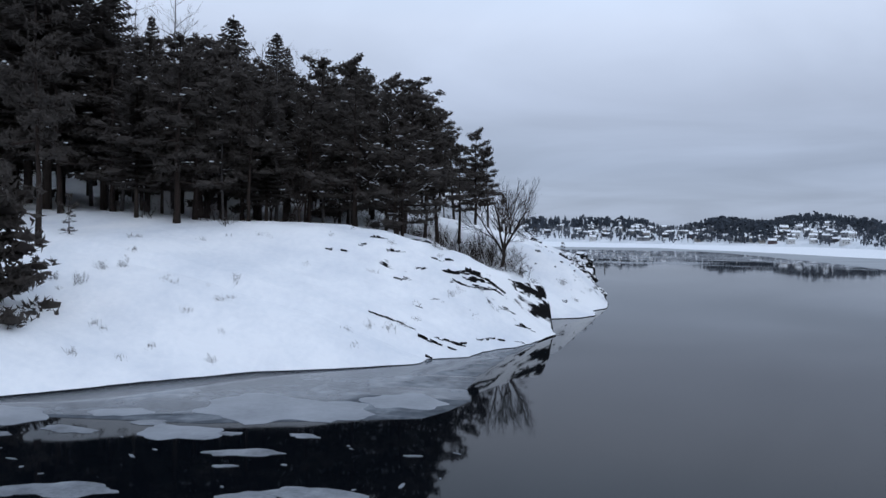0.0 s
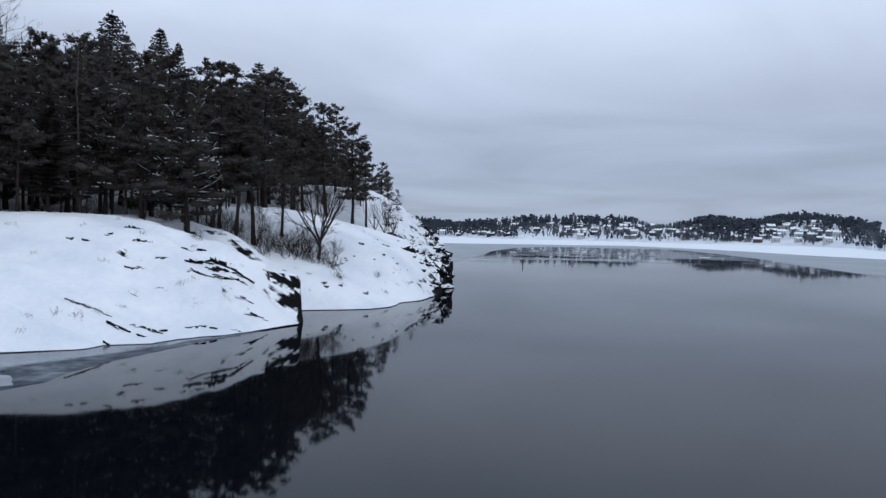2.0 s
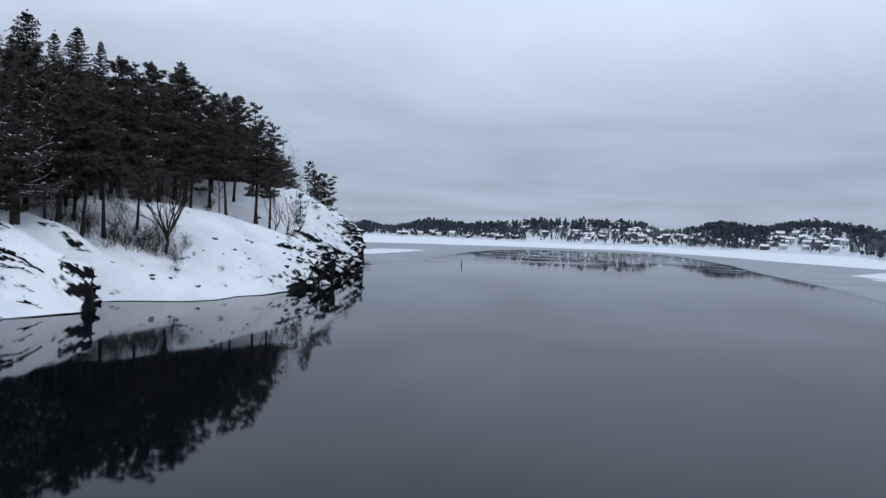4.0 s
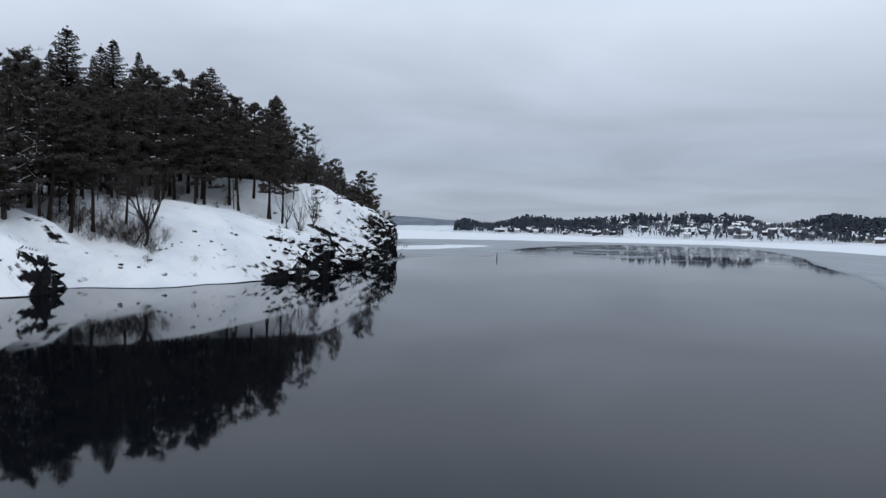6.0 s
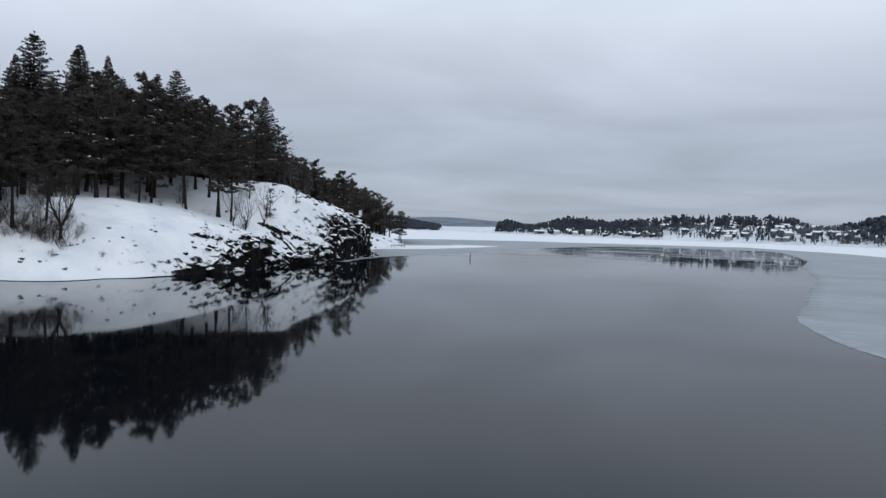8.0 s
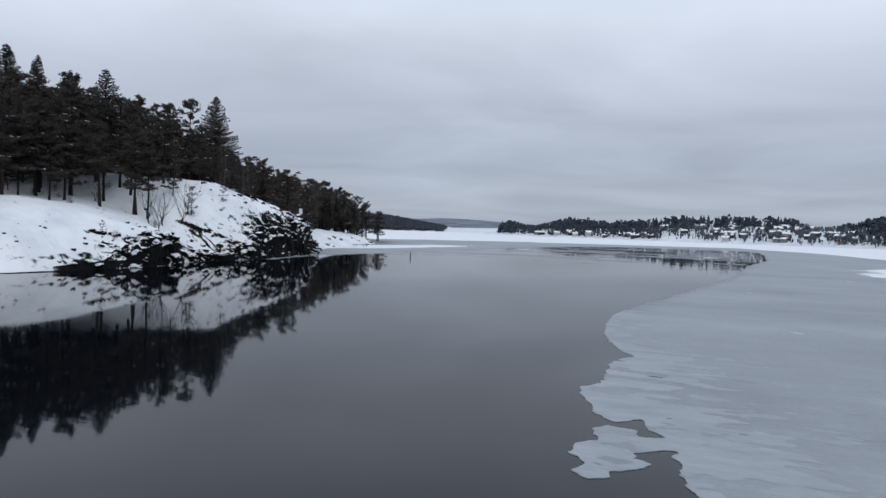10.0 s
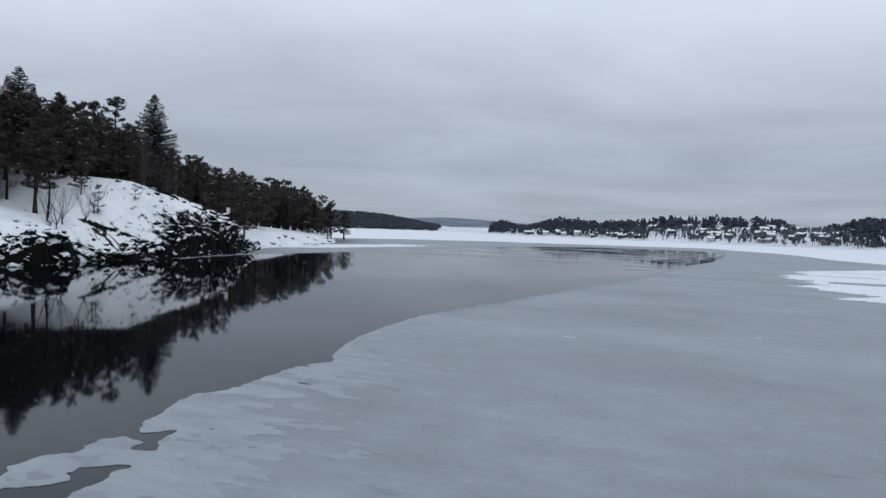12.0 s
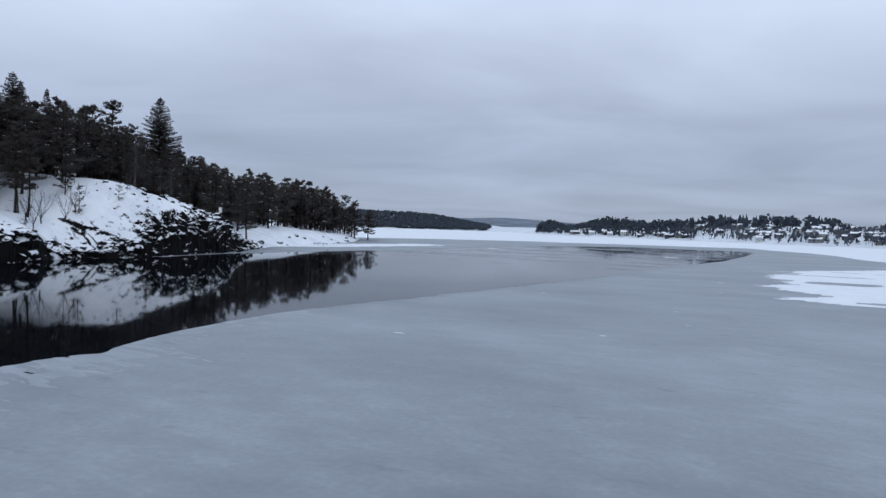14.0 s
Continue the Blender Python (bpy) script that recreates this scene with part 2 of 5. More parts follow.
# ---- mesh helpers ----
class Shape:
    """Vertices and faces of one mesh in the making."""

    def __init__(self):
        self.v, self.f = [], []

    def tube(self, pts, radii, sides=5, cap=True):
        start, k = len(self.v), sides
        for i, p in enumerate(pts):
            a, b = pts[max(i - 1, 0)], pts[min(i + 1, len(pts) - 1)]
            d = (b - a).normalized() if (b - a).length > 1e-6 else Vector((0, 0, 1))
            u = d.cross(Vector((1, 0, 0)) if abs(d.x) < 0.8 else Vector((0, 1, 0))).normalized()
            w = d.cross(u)
            for j in range(k):
                t = 2 * math.pi * j / k
                self.v.append(p + (u * math.cos(t) + w * math.sin(t)) * radii[i])
        for i in range(len(pts) - 1):
            for j in range(k):
                q = start + i * k
                self.f.append((q + j, q + (j + 1) % k, q + k + (j + 1) % k, q + k + j))
        if cap:
            self.f.append(tuple(start + (len(pts) - 1) * k + j for j in range(k)))
            self.f.append(tuple(start + k - 1 - j for j in range(k)))

    def tri(self, a, b, c):
        n = len(self.v)
        self.v += [a, b, c]
        self.f.append((n, n + 1, n + 2))

    def quad(self, a, b, c, d):
        n = len(self.v)
        self.v += [a, b, c, d]
        self.f.append((n, n + 1, n + 2, n + 3))

    def box(self, lo, hi):
        n = len(self.v)
        self.v += [Vector((x, y, z)) for z in (lo[2], hi[2]) for y in (lo[1], hi[1]) for x in (lo[0], hi[0])]
        for q in ((0, 2, 3, 1), (4, 5, 7, 6), (0, 1, 5, 4), (2, 6, 7, 3), (0, 4, 6, 2), (1, 3, 7, 5)):
            self.f.append(tuple(n + i for i in q))

    def lump(self, c, r, rng, rough=0.25, rings=4, seg=7):
        """A closed uneven pebble-like body."""
        n = len(self.v)
        self.v.append(Vector((c[0], c[1], c[2] - r[2])))
        for i in range(1, rings):
            ph = math.pi * (i / rings - 0.5)
            for j in range(seg):
                t = 2 * math.pi * (j + 0.5 * (i % 2)) / seg
                s = 1 + rng.uniform(-rough, rough)
                self.v.append(Vector((c[0] + r[0] * s * math.cos(ph) * math.cos(t), c[1] + r[1] * s * math.cos(ph) * math.sin(t), c[2] + r[2] * s * math.sin(ph))))
        self.v.append(Vector((c[0], c[1], c[2] + r[2])))
        for j in range(seg):
            k = (j + 1) % seg
            self.f.append((n, n + 1 + k, n + 1 + j))
            for i in range(rings - 2):
                a = n + 1 + i * seg
                self.f.append((a + j, a + k, a + seg + k, a + seg + j))
            a = n + 1 + (rings - 2) * seg
            self.f.append((a + j, a + k, len(self.v) - 1))

    def mesh(self, name, material, smooth=False):
        me = bpy.data.meshes.new(name)
        me.from_pydata([tuple(p) for p in self.v], [], self.f)
        me.materials.append(material)
        if smooth:
            me.shade_smooth()
        return me


def part(name, shape, material, parent, label="", smooth=False, kind=""):
    ob = new(name, shape.mesh(name, material, smooth))
    ob.parent = parent
    return tagged(ob, label, kind=kind)


def thing(name, label, category, group=""):
    return tagged(new(name), label, category, group, "thing")


def grid_mesh(name, pts, material, kind="structure", smooth=True):
    """A sheet from an array of rows of points."""
    a, b, _ = pts.shape
    me = bpy.data.meshes.new(name)
    i = np.arange(a * b).reshape(a, b)
    quads = np.stack([i[:-1, :-1], i[:-1, 1:], i[1:, 1:], i[1:, :-1]], -1).reshape(-1, 4)
    me.vertices.add(a * b)
    me.vertices.foreach_set("co", pts.reshape(-1).astype(np.float32))
    me.loops.add(quads.size)
    me.loops.foreach_set("vertex_index", quads.ravel().astype(np.int32))
    me.polygons.add(len(quads))
    me.polygons.foreach_set("loop_start", np.arange(0, quads.size, 4, dtype=np.int32))
    me.update(calc_edges=True)
    me.materials.append(material)
    if smooth:
        me.shade_smooth()
    return tagged(new(name, me), kind=kind)


# ---- the near bank ----
SHORE_Y = np.array([-60, 0, 12, 21.6, 26, 28.3, 30.1, 32.1, 33.6, 34.7, 36.6, 38.4, 40.7, 43.0, 44.8, 46, 47.3, 49, 51.3, 52.4, 53.4, 54.8, 56.5, 60, 63, 67, 72, 77, 82, 86, 88.5, 92, 95, 100, 105, 110, 115, 124, 132, 138, 144, 156, 167, 190, 230, 280, 340, 420, 700])
SHORE_X = np.array([-160, -75, -40, -17, -13.2, -10.7, -7.6, -4.7, -4.5, -2.6, -2.3, -1.1, 0.0, 0.6, 1.0, 0.7, -0.4, -1.7, -2.2, -1.2, 0.5, 2.2, 3.4, 3.2, 4.1, 4.3, 4.2, 3.8, 3.3, 2.1, 0.6, -1.6, -2.4, -2.4, -2.1, -3.2, -5.0, -8.0, -11.2, -14.6, -18, -25.6, -31, -40, -56, -90, -150, -260, -500])
# the foot of the slope behind the shore rocks
FOOT_Y = np.array([12, 45.5, 51.7, 56.5, 63, 67, 72, 80, 88, 95, 105, 115, 124, 132, 144])
FOOT_X = np.array([-40, 0.9, -2, 3.4, 4.8, 5.3, 5.4, 4.8, 2.2, 0.2, -0.8, -3.6, -6.2, -8.8, -18])


def shore_x(y):
    return np.interp(y, SHORE_Y, SHORE_X)


# height of the bank by distance inland, at stations along the shore
STATIONS = [
    (-60, [(0, 0), (2, 0.6), (20, 4), (60, 8), (200, 10)]),
    (10, [(0, 0.045), (1.1, 0.36), (10, 3), (25, 6), (60, 9), (200, 12)]),
    (22, [(0, 0.045), (1.1, 0.36), (6, 2.3), (15, 5), (25, 6.5), (50, 8), (200, 12)]),
    (30, [(0, 0.045), (1.1, 0.36), (5, 1.4), (12, 3.1), (22, 5.0), (32, 5.9), (60, 7), (200, 12)]),
    (38, [(0, 0.045), (1.1, 0.36), (5.5, 2.2), (12, 4.1), (18, 5.3), (25, 5.95), (50, 7), (200, 12)]),
    (44.5, [(0, 0.08), (0.6, 0.45), (1.6, 1.2), (3, 2.3), (5, 3.6), (10, 5.4), (15, 6.3), (22, 6.6), (50, 8), (200, 13)]),
    (47, [(0, 0), (0.2, 2.3), (0.6, 2.75), (2.5, 3.3), (4, 4.1), (6, 4.9), (9, 5.7), (13, 6.4), (22, 6.7), (50, 8.5), (200, 13)]),
    (50, [(0, 0), (0.4, 0.7), (1.9, 1.9), (2.8, 2.9), (4, 3.8), (6, 4.8), (8, 5.6), (11, 6.2), (15, 6.5), (22, 6.7), (50, 9), (200, 13)]),
    (52, [(0, 0.045), (1.1, 0.36), (2.4, 1.2), (4, 2.2), (6, 3.6), (8.5, 5.2), (11, 6.1), (15, 6.5), (22, 6.7), (50, 9), (200, 13)]),
    (54, [(0, 0.045), (1.1, 0.36), (4, 1.8), (7, 3.2), (10, 5.6), (13, 6.3), (17, 6.5), (24, 6.7), (50, 9), (200, 14)]),
    (57, [(0, 0.045), (1.1, 0.36), (4, 1.5), (8, 2.6), (12, 3.4), (17, 5.1), (24, 6.3), (50, 9.5), (200, 14)]),
    (61, [(0, 0.045), (1.1, 0.36), (5, 2.1), (9.6, 3.4), (14, 4.7), (18, 6.2), (25, 7.2), (40, 8), (60, 11), (200, 15)]),
    (66, [(0, 0.08), (0.5, 0.5), (2.2, 1.9), (3.6, 3.0), (5, 4.1), (8.4, 5.15), (12, 6.0), (18, 7.2), (28, 8), (60, 12), (200, 16)]),
    (70, [(0, 0), (0.4, 0.6), (1.5, 1.7), (5, 4.0), (8, 5.1), (12, 6.2), (18, 7.5), (28, 8), (60, 12), (200, 16)]),
    (76, [(0, 0), (0.3, 0.9), (0.9, 1.5), (2.5, 2.7), (6, 4.4), (12, 6.5), (18, 7.8), (28, 8.5), (60, 12), (200, 17)]),
    (82, [(0, 0), (0.25, 2.5), (0.8, 3.2), (2.0, 3.8), (5, 4.5), (10, 5.9), (15, 7.0), (25, 8.4), (50, 12), (200, 18)]),
    (87.5, [(0, 0), (0.25, 2.5), (0.8, 3.2), (2.0, 3.8), (6, 4.5), (12.5, 6.2), (20, 8.2), (35, 11), (60, 14), (200, 18)]),
    (91.5, [(0, 0), (0.6, 0.5), (2, 1.4), (6, 3.5), (12, 5.9), (20, 8.2), (35, 11), (60, 14), (200, 18)]),
    (96, [(0, 0), (0.6, 0.8), (4, 2.6), (6.2, 4.2), (10, 6.3), (16, 8.9), (28, 11.5), (60, 15), (200, 18)]),
    (103, [(0, 0), (0.5, 1.2), (2, 2.4), (5, 4.4), (9, 7.4), (13, 10.3), (20, 11.7), (35, 13), (200, 17)]),
    (110, [(0, 0), (0.3, 2.4), (1.0, 3.6), (2.6, 5.2), (8, 9.6), (12, 11.5), (20, 12.3), (40, 13.3), (200, 16)]),
    (121, [(0, 0), (0.3, 3.6), (1.0, 5.0), (2.6, 6.3), (6, 8.3), (10, 9.8), (20, 10.9), (40, 12), (200, 14)]),
    (131, [(0, 0), (0.35, 3.8), (1.2, 5.5), (3.2, 6.8), (10, 7.7), (20, 8.5), (40, 10), (200, 13)]),
    (138, [(0, 0), (0.5, 2.2), (2, 3.6), (5, 5.0), (10, 6.3), (20, 7.3), (200, 12)]),
    (146, [(0, 0), (0.6, 1.0), (2.5, 2.2), (6, 3.6), (12, 4.8), (20, 5.6), (40, 6), (200, 9)]),
    (156, [(0, 0.045), (1.1, 0.36), (4, 1.6), (10, 3.2), (20, 4.8), (40, 6), (200, 9)]),
    (165, [(0, 0.045), (1.1, 0.36), (5, 2.1), (12, 4.2), (30, 5.5), (60, 6), (200, 8)]),
    (190, [(0, 0.045), (1.1, 0.36), (6, 2.6), (15, 4.6), (40, 5.5), (200, 8)]),
    (235, [(0, 0.045), (1.1, 0.36), (6, 2.2), (12, 3.3), (40, 4.5), (200, 6)]),
    (340, [(0, 0.045), (1.1, 0.36), (10, 2), (40, 3), (200, 6)]),
    (700, [(0, 0.045), (1.1, 0.36), (10, 2), (40, 4), (200, 8)]),
]
ST_Y = np.array([s[0] for s in STATIONS], float)


def bank_profile(y, u):
    """Smooth height of the bank at y for distances u inland of the shore."""
    if 52 < y < 144:
        u = u + float(np.interp(y, FOOT_Y, FOOT_X) - shore_x(y)) * np.clip(np.asarray(u, float) / 5, 0, 1)
    k = int(np.clip(np.searchsorted(ST_Y, y) - 1, 0, len(STATIONS) - 2))
    f = float(np.clip((y - ST_Y[k]) / (ST_Y[k + 1] - ST_Y[k]), 0, 1))
    f = f * f * (3 - 2 * f)
    za, zb = (np.interp(u, [p[0] for p in STATIONS[i][1]], [p[1] for p in STATIONS[i][1]]) for i in (k, k + 1))
    return za * (1 - f) + zb * f


def bump_at(y, lo, hi, soft):
    return float(np.clip((y - lo) / soft, 0, 1) * np.clip((hi - y) / soft, 0, 1))


def crag_amount(y, u):
    """How rocky the shore is: the point, a bluff, a gully and the ledges of the knoll."""
    ragged = 1.3 * noise.noise(Vector((y * 0.35, 4.4, u * 0.2))) + 0.7 * noise.noise(Vector((y * 1.1, 8.1, u * 0.5)))
    c = np.clip((y - 73.5) / 5, 0, 1) * np.clip((89.5 - y) / 1.2, 0, 1) * np.clip((3.2 + ragged - u) / 1.2, 0, 1)
    c += np.clip((y - 104) / 6, 0, 1) * np.clip((141 - y) / 6, 0, 1) * np.clip((float(np.interp(y, [104, 114, 124, 140], [2.6, 3.6, 5.0, 4.0])) + 1.2 * ragged - u) / 1.8, 0, 1)
    c += 0.7 * np.clip((y - 134) / 3, 0, 1) * np.clip((152 - y) / 6, 0, 1) * np.clip((3.0 + ragged - u) / 1.6, 0, 1)
    # a gully of bare rock running up the slope between the bluffs, and low rocks at its foot
    c += 0.9 * np.clip(1 - abs(y - 103.5 + 1.5 * (u - 1)) / 1.3, 0, 1) * np.clip((7.5 - u) / 2, 0, 1)
    c += 0.55 * bump_at(y, 89.5, 105, 1.5) * np.clip((1.9 + ragged - u) / 1.2, 0, 1)
    c += 0.85 * bump_at(y, 45.6, 50.4, 0.8) * np.clip((3.4 + 0.6 * ragged - u) / 1.2, 0, 1)
    return np.clip(c, 0, 1)


def relief(x, y):
    """Drifts and hummocks; lumpier where the snow lies on broken rock."""
    lumpy = bump_at(y, 36, 52, 4) * min(1, max(0, (x + 13) / 4)) + 0.8 * bump_at(y, 92, 140, 6)
    h = 0.22 * noise.noise(Vector((x * 0.16, y * 0.16, 3.1))) + 0.09 * noise.noise(Vector((x * 0.7, y * 0.7, 1.7)))
    if lumpy > 0:
        h += lumpy * (0.20 * noise.noise(Vector((x * 0.55, y * 0.9, 6.1))) + 0.10 * noise.noise(Vector((x * 1.5, y * 2.2, 2.2))))
    return h


def ground_z(x, y):
    u = float(shore_x(y)) - x
    if u <= 0:
        return 0.0
    z = float(bank_profile(y, np.array([u]))[0])
    return z + relief(x, y) * min(1, u / 3)


def build_bank():
    ys = np.concatenate([np.arange(-60, 14, 3.0), np.arange(14, 36, 0.4), np.arange(36, 52, 0.2), np.arange(52, 67, 0.35), np.arange(67, 146, 0.18), np.arange(146, 200, 0.6), np.arange(200, 700, 8.0)])
    us = np.concatenate([[-1.2, -0.5, -0.1], np.arange(0, 0.32, 0.02), np.arange(0.34, 1.4, 0.1), np.arange(1.4, 6, 0.2), np.arange(6, 16, 0.45), np.arange(16, 40, 1.2), np.arange(40, 110, 6), [130, 170, 240, 400, 900]])
    pts = np.zeros((len(ys), len(us), 3))
    for i, y in enumerate(ys):
        wob = 0.35 * noise.noise(Vector((y * 0.45, 7.3, 0))) + 0.15 * noise.noise(Vector((y * 1.7, 2.3, 0)))
        xs, z = float(shore_x(y)) + wob, bank_profile(y, us)
        cr = np.array([float(crag_amount(y, u)) for u in us])
        for j, u in enumerate(us):
            x, h = xs - u, z[j]
            if u < 0:
                pts[i, j] = (x if u < -0.3 else xs - 0.02, y, -0.6 + 0.5 * (1.2 + u) / 1.2)
                continue
            fade = min(1, u / 3)
            h += relief(x, y) * fade
            dx = dy = 0
            if cr[j] > 0.01:
                # angular rock: snow-bearing ledges, and tilted flat facets on the faces between
                c = cr[j]
                p = Vector((x, y, h))
                big = noise.noise(Vector((x * 0.22, y * 0.2, h * 0.25)))
                for step0, dip, amt in ((1.7, 0.16, 0.5), (0.62, 0.24, 0.22)):
                    step = step0 * (1 + 0.3 * noise.noise(Vector((1.5, y * 0.15, step0))))
                    phase = dip * y + 0.55 * step0 * noise.noise(Vector((x * 0.2, y * 0.4 / step0, 3 + step0)))
                    tz = (math.floor((h + phase) / step) + min(1, ((h + phase) / step % 1) * 1.9) ** 2) * step - phase
                    h += amt * (0.35 if 60 < y < 91 else 1) * c * min(1, max(0.2, (h - 0.6 * step0) / 1.2)) * (max(tz, 0.02) - h)
                push = 0.0
                for size, k in ((2.6, 0.5), (1.0, 0.3), (0.45, 0.22)):
                    near = noise.voronoi(p / size)[1][0]
                    key = near * 9.7
                    tilt = Vector((noise.noise(key + Vector((1, 0, 0))), noise.noise(key + Vector((0, 5, 0))), 0.45 * noise.noise(key + Vector((0, 0, 9))))) * 2.0
                    push += k * size * ((p / size - near).dot(tilt) + 0.5 * noise.noise(key + Vector((4, 4, 4))))
                push += 0.6 * big - 0.1
                push = (max(-0.9, push) if push < 0 else 0.65 * math.tanh(push / 0.65)) * (1.0 if y > 60 else 0.6)
                dx = c * push * min(1, 0.3 + u)
                dy = c * 0.35 * noise.noise(p * 0.8 + Vector((5, 1, 9)))
                h = max(h + 0.3 * c * push, 0.05 * min(u, 1))
            pts[i, j] = (x + dx, y + dy, h)
    ob = grid_mesh("ground", pts, SNOW_ON_ROCK)
    # bare rock keeps its hard edges
    faces = ob.data.polygons
    nor = np.zeros(len(faces) * 3, np.float32)
    faces.foreach_get("normal", nor)
    faces.foreach_set("use_smooth", nor[2::3] > 0.72)
    return ob


ground = build_bank()
tagged(ground, "snow-covered lake bank with bare dark rock faces", "ground")

# ---- water and ice ----
wy, wx = np.meshgrid(np.linspace(-4000, 4600, 30), np.linspace(-4300, 4300, 30), indexing="ij")
tagged(grid_mesh("water", np.stack([wx, wy, 0 * wx], -1), WATER), "still dark lake water mirroring trees and sky", "water")

EDGE_EAST = [(-80, 190), (-30, 120), (0, 88), (15, 76.5), (24, 74.5), (30, 71.6), (32.4, 70.5), (35, 69.7), (37.4, 68.6), (38.5, 67.0), (40.5, 66.0), (43, 65.7), (45.5, 65.4), (48, 65.1), (50.5, 65.0), (54, 63.4), (57, 62.4), (61, 61.4), (66, 60.6), (72, 60.4), (85, 61.2), (105, 61.6), (130, 62.4), (170, 60.5), (212, 61.5), (270, 58), (320, 53), (341, 46)]
EDGE_WEST = [(109, -1.9), (114, -3.6), (122, -6.0), (131, -8), (136, -8.2), (152, -8.4), (190, -10), (240, -14), (290, -13), (330, -6), (341, 4)]


def edge(table, y, amp=1.0):
    v = float(np.interp(y, [a for a, _ in table], [b for _, b in table]))
    return v + amp * (0.55 * noise.noise(Vector((v * 0.01, y * 0.22, 0.5))) + 0.35 * noise.noise(Vector((1.3, y * 0.75, 4.5))) + 0.06 * noise.noise(Vector((3.3, y * 2.2, 1.5))))


def sheet(name, rows, z, lip, material):
    """A flat slab given by rows of (left end, right end, y), with a lip down into the water."""
    pts = []
    for x0, x1, y, f in rows:
        line = [(x0 + (x1 - x0) * k, y, z) for k in f]
        pts.append([(x0, y, z - lip)] + line + [(x1, y, z - lip)])
    return grid_mesh(name, np.array(pts), material, smooth=False)


ICE_Z = 0.014
spread = [0, 0.002, 0.01, 0.05, 0.15, 0.4, 1]
ysE = np.concatenate([np.arange(-80, 20, 4.0), np.arange(20, 25.9, 0.4), [25.99, 26.01], np.arange(26.4, 69.8, 0.4), [69.99, 70.01], np.arange(70.4, 130, 0.4), np.arange(130, 342, 3.0)])
tagged(sheet("ice_sheet_east", [(edge(EDGE_EAST, y) + (3.4 if 26 < y < 70 else 0), 900, y, spread) for y in ysE], ICE_Z - 0.0015, 0.1, ICE), "smooth grey sheet of lake ice", "ice")
ysW = np.concatenate([np.arange(109, 200, 0.8), np.arange(200, 342, 3.0)])
tagged(sheet("ice_sheet_west", [(float(shore_x(y)) - 1, edge(EDGE_WEST, y), y, [0, 0.3, 0.7, 0.95, 1]) for y in ysW], ICE_Z, 0.1, ICE), "smooth grey ice along the far bank", "ice")
ysN = np.concatenate([[338.6], np.arange(342, 1600, 30.0)])
tagged(sheet("ice_sheet_north", [(float(shore_x(y)) - 1, 900, y, [0, 0.1, 0.25, 0.5, 1]) for y in ysN], ICE_Z - 0.006, 0.1, ICE), "smooth grey ice across the lake", "ice")



def inside(poly, X, Y):
    """Signed distance to a closed outline, positive within."""
    dist, odd = np.full(X.shape, 1e9), np.zeros(X.shape, bool)
    for (x0, y0), (x1, y1) in zip(poly, poly[1:] + poly[:1]):
        ex, ey = x1 - x0, y1 - y0
        t = np.clip(((X - x0) * ex + (Y - y0) * ey) / (ex * ex + ey * ey), 0, 1)
        dist = np.minimum(dist, np.hypot(X - x0 - t * ex, Y - y0 - t * ey))
        if y0 != y1:
            odd ^= ((y0 > Y) != (y1 > Y)) & (X < x0 + ex * (Y - y0) / ey)
    return np.where(odd, dist, -dist)


def contour(name, xs, ys, f, z, lip, material, label, category="ice", kind="structure"):
    """A thin sheet over the part of a grid where f is positive, cut along the zero line."""
    s, idx, rim = Shape(), {}, []

    def corner(i, j):
        if (i, j) not in idx:
            idx[i, j] = len(s.v)
            s.v.append(Vector((xs[i], ys[j], z)))
        return idx[i, j]

    def cut(a, b):
        key = (min(a, b), max(a, b))
        if key not in idx:
            (i0, j0), (i1, j1) = key
            t = f[i0, j0] / (f[i0, j0] - f[i1, j1])
            idx[key] = len(s.v)
            s.v.append(Vector((xs[i0] + (xs[i1] - xs[i0]) * t, ys[j0] + (ys[j1] - ys[j0]) * t, z)))
        return idx[key]

    for i in range(len(xs) - 1):
        for j in range(len(ys) - 1):
            c = [(i, j), (i + 1, j), (i + 1, j + 1), (i, j + 1)]
            up = [f[k] > 0 for k in c]
            if not any(up):
                continue
            face, cuts = [], []
            for k in range(4):
                a, b = c[k], c[(k + 1) % 4]
                if up[k]:
                    face.append(corner(*a))
                if up[k] != up[(k + 1) % 4]:
                    q = cut(a, b)
                    face.append(q)
                    cuts.append(q)
            s.f.append(tuple(face))
            if len(cuts) == 2:
                rim.append(tuple(cuts))
    if lip:
        low = {}
        for a, b in rim:
            for q in (a, b):
                if q not in low:
                    low[q] = len(s.v)
                    s.v.append(s.v[q] - Vector((0, 0, lip)))
            s.f.append((a, b, low[b], low[a]))
    if kind != "thing":
        return tagged(new(name, s.mesh(name, material)), label, category, "", kind)
    # every separate plate is a part of its own
    owner = list(range(len(s.v)))

    def find(q):
        while owner[q] != q:
            owner[q] = owner[owner[q]]
            q = owner[q]
        return q

    for face in s.f:
        for q in face[1:]:
            owner[find(q)] = find(face[0])
    plates = {}
    for face in s.f:
        plates.setdefault(find(face[0]), []).append(face)
    root = thing(name, label, category)
    for faces in plates.values():
        plate, at = Shape(), {}
        for face in faces:
            for q in face:
                if q not in at:
                    at[q] = len(plate.v)
                    plate.v.append(s.v[q])
            plate.f.append(tuple(at[q] for q in face))
        part("ice_plate", plate, material, root)
    return root


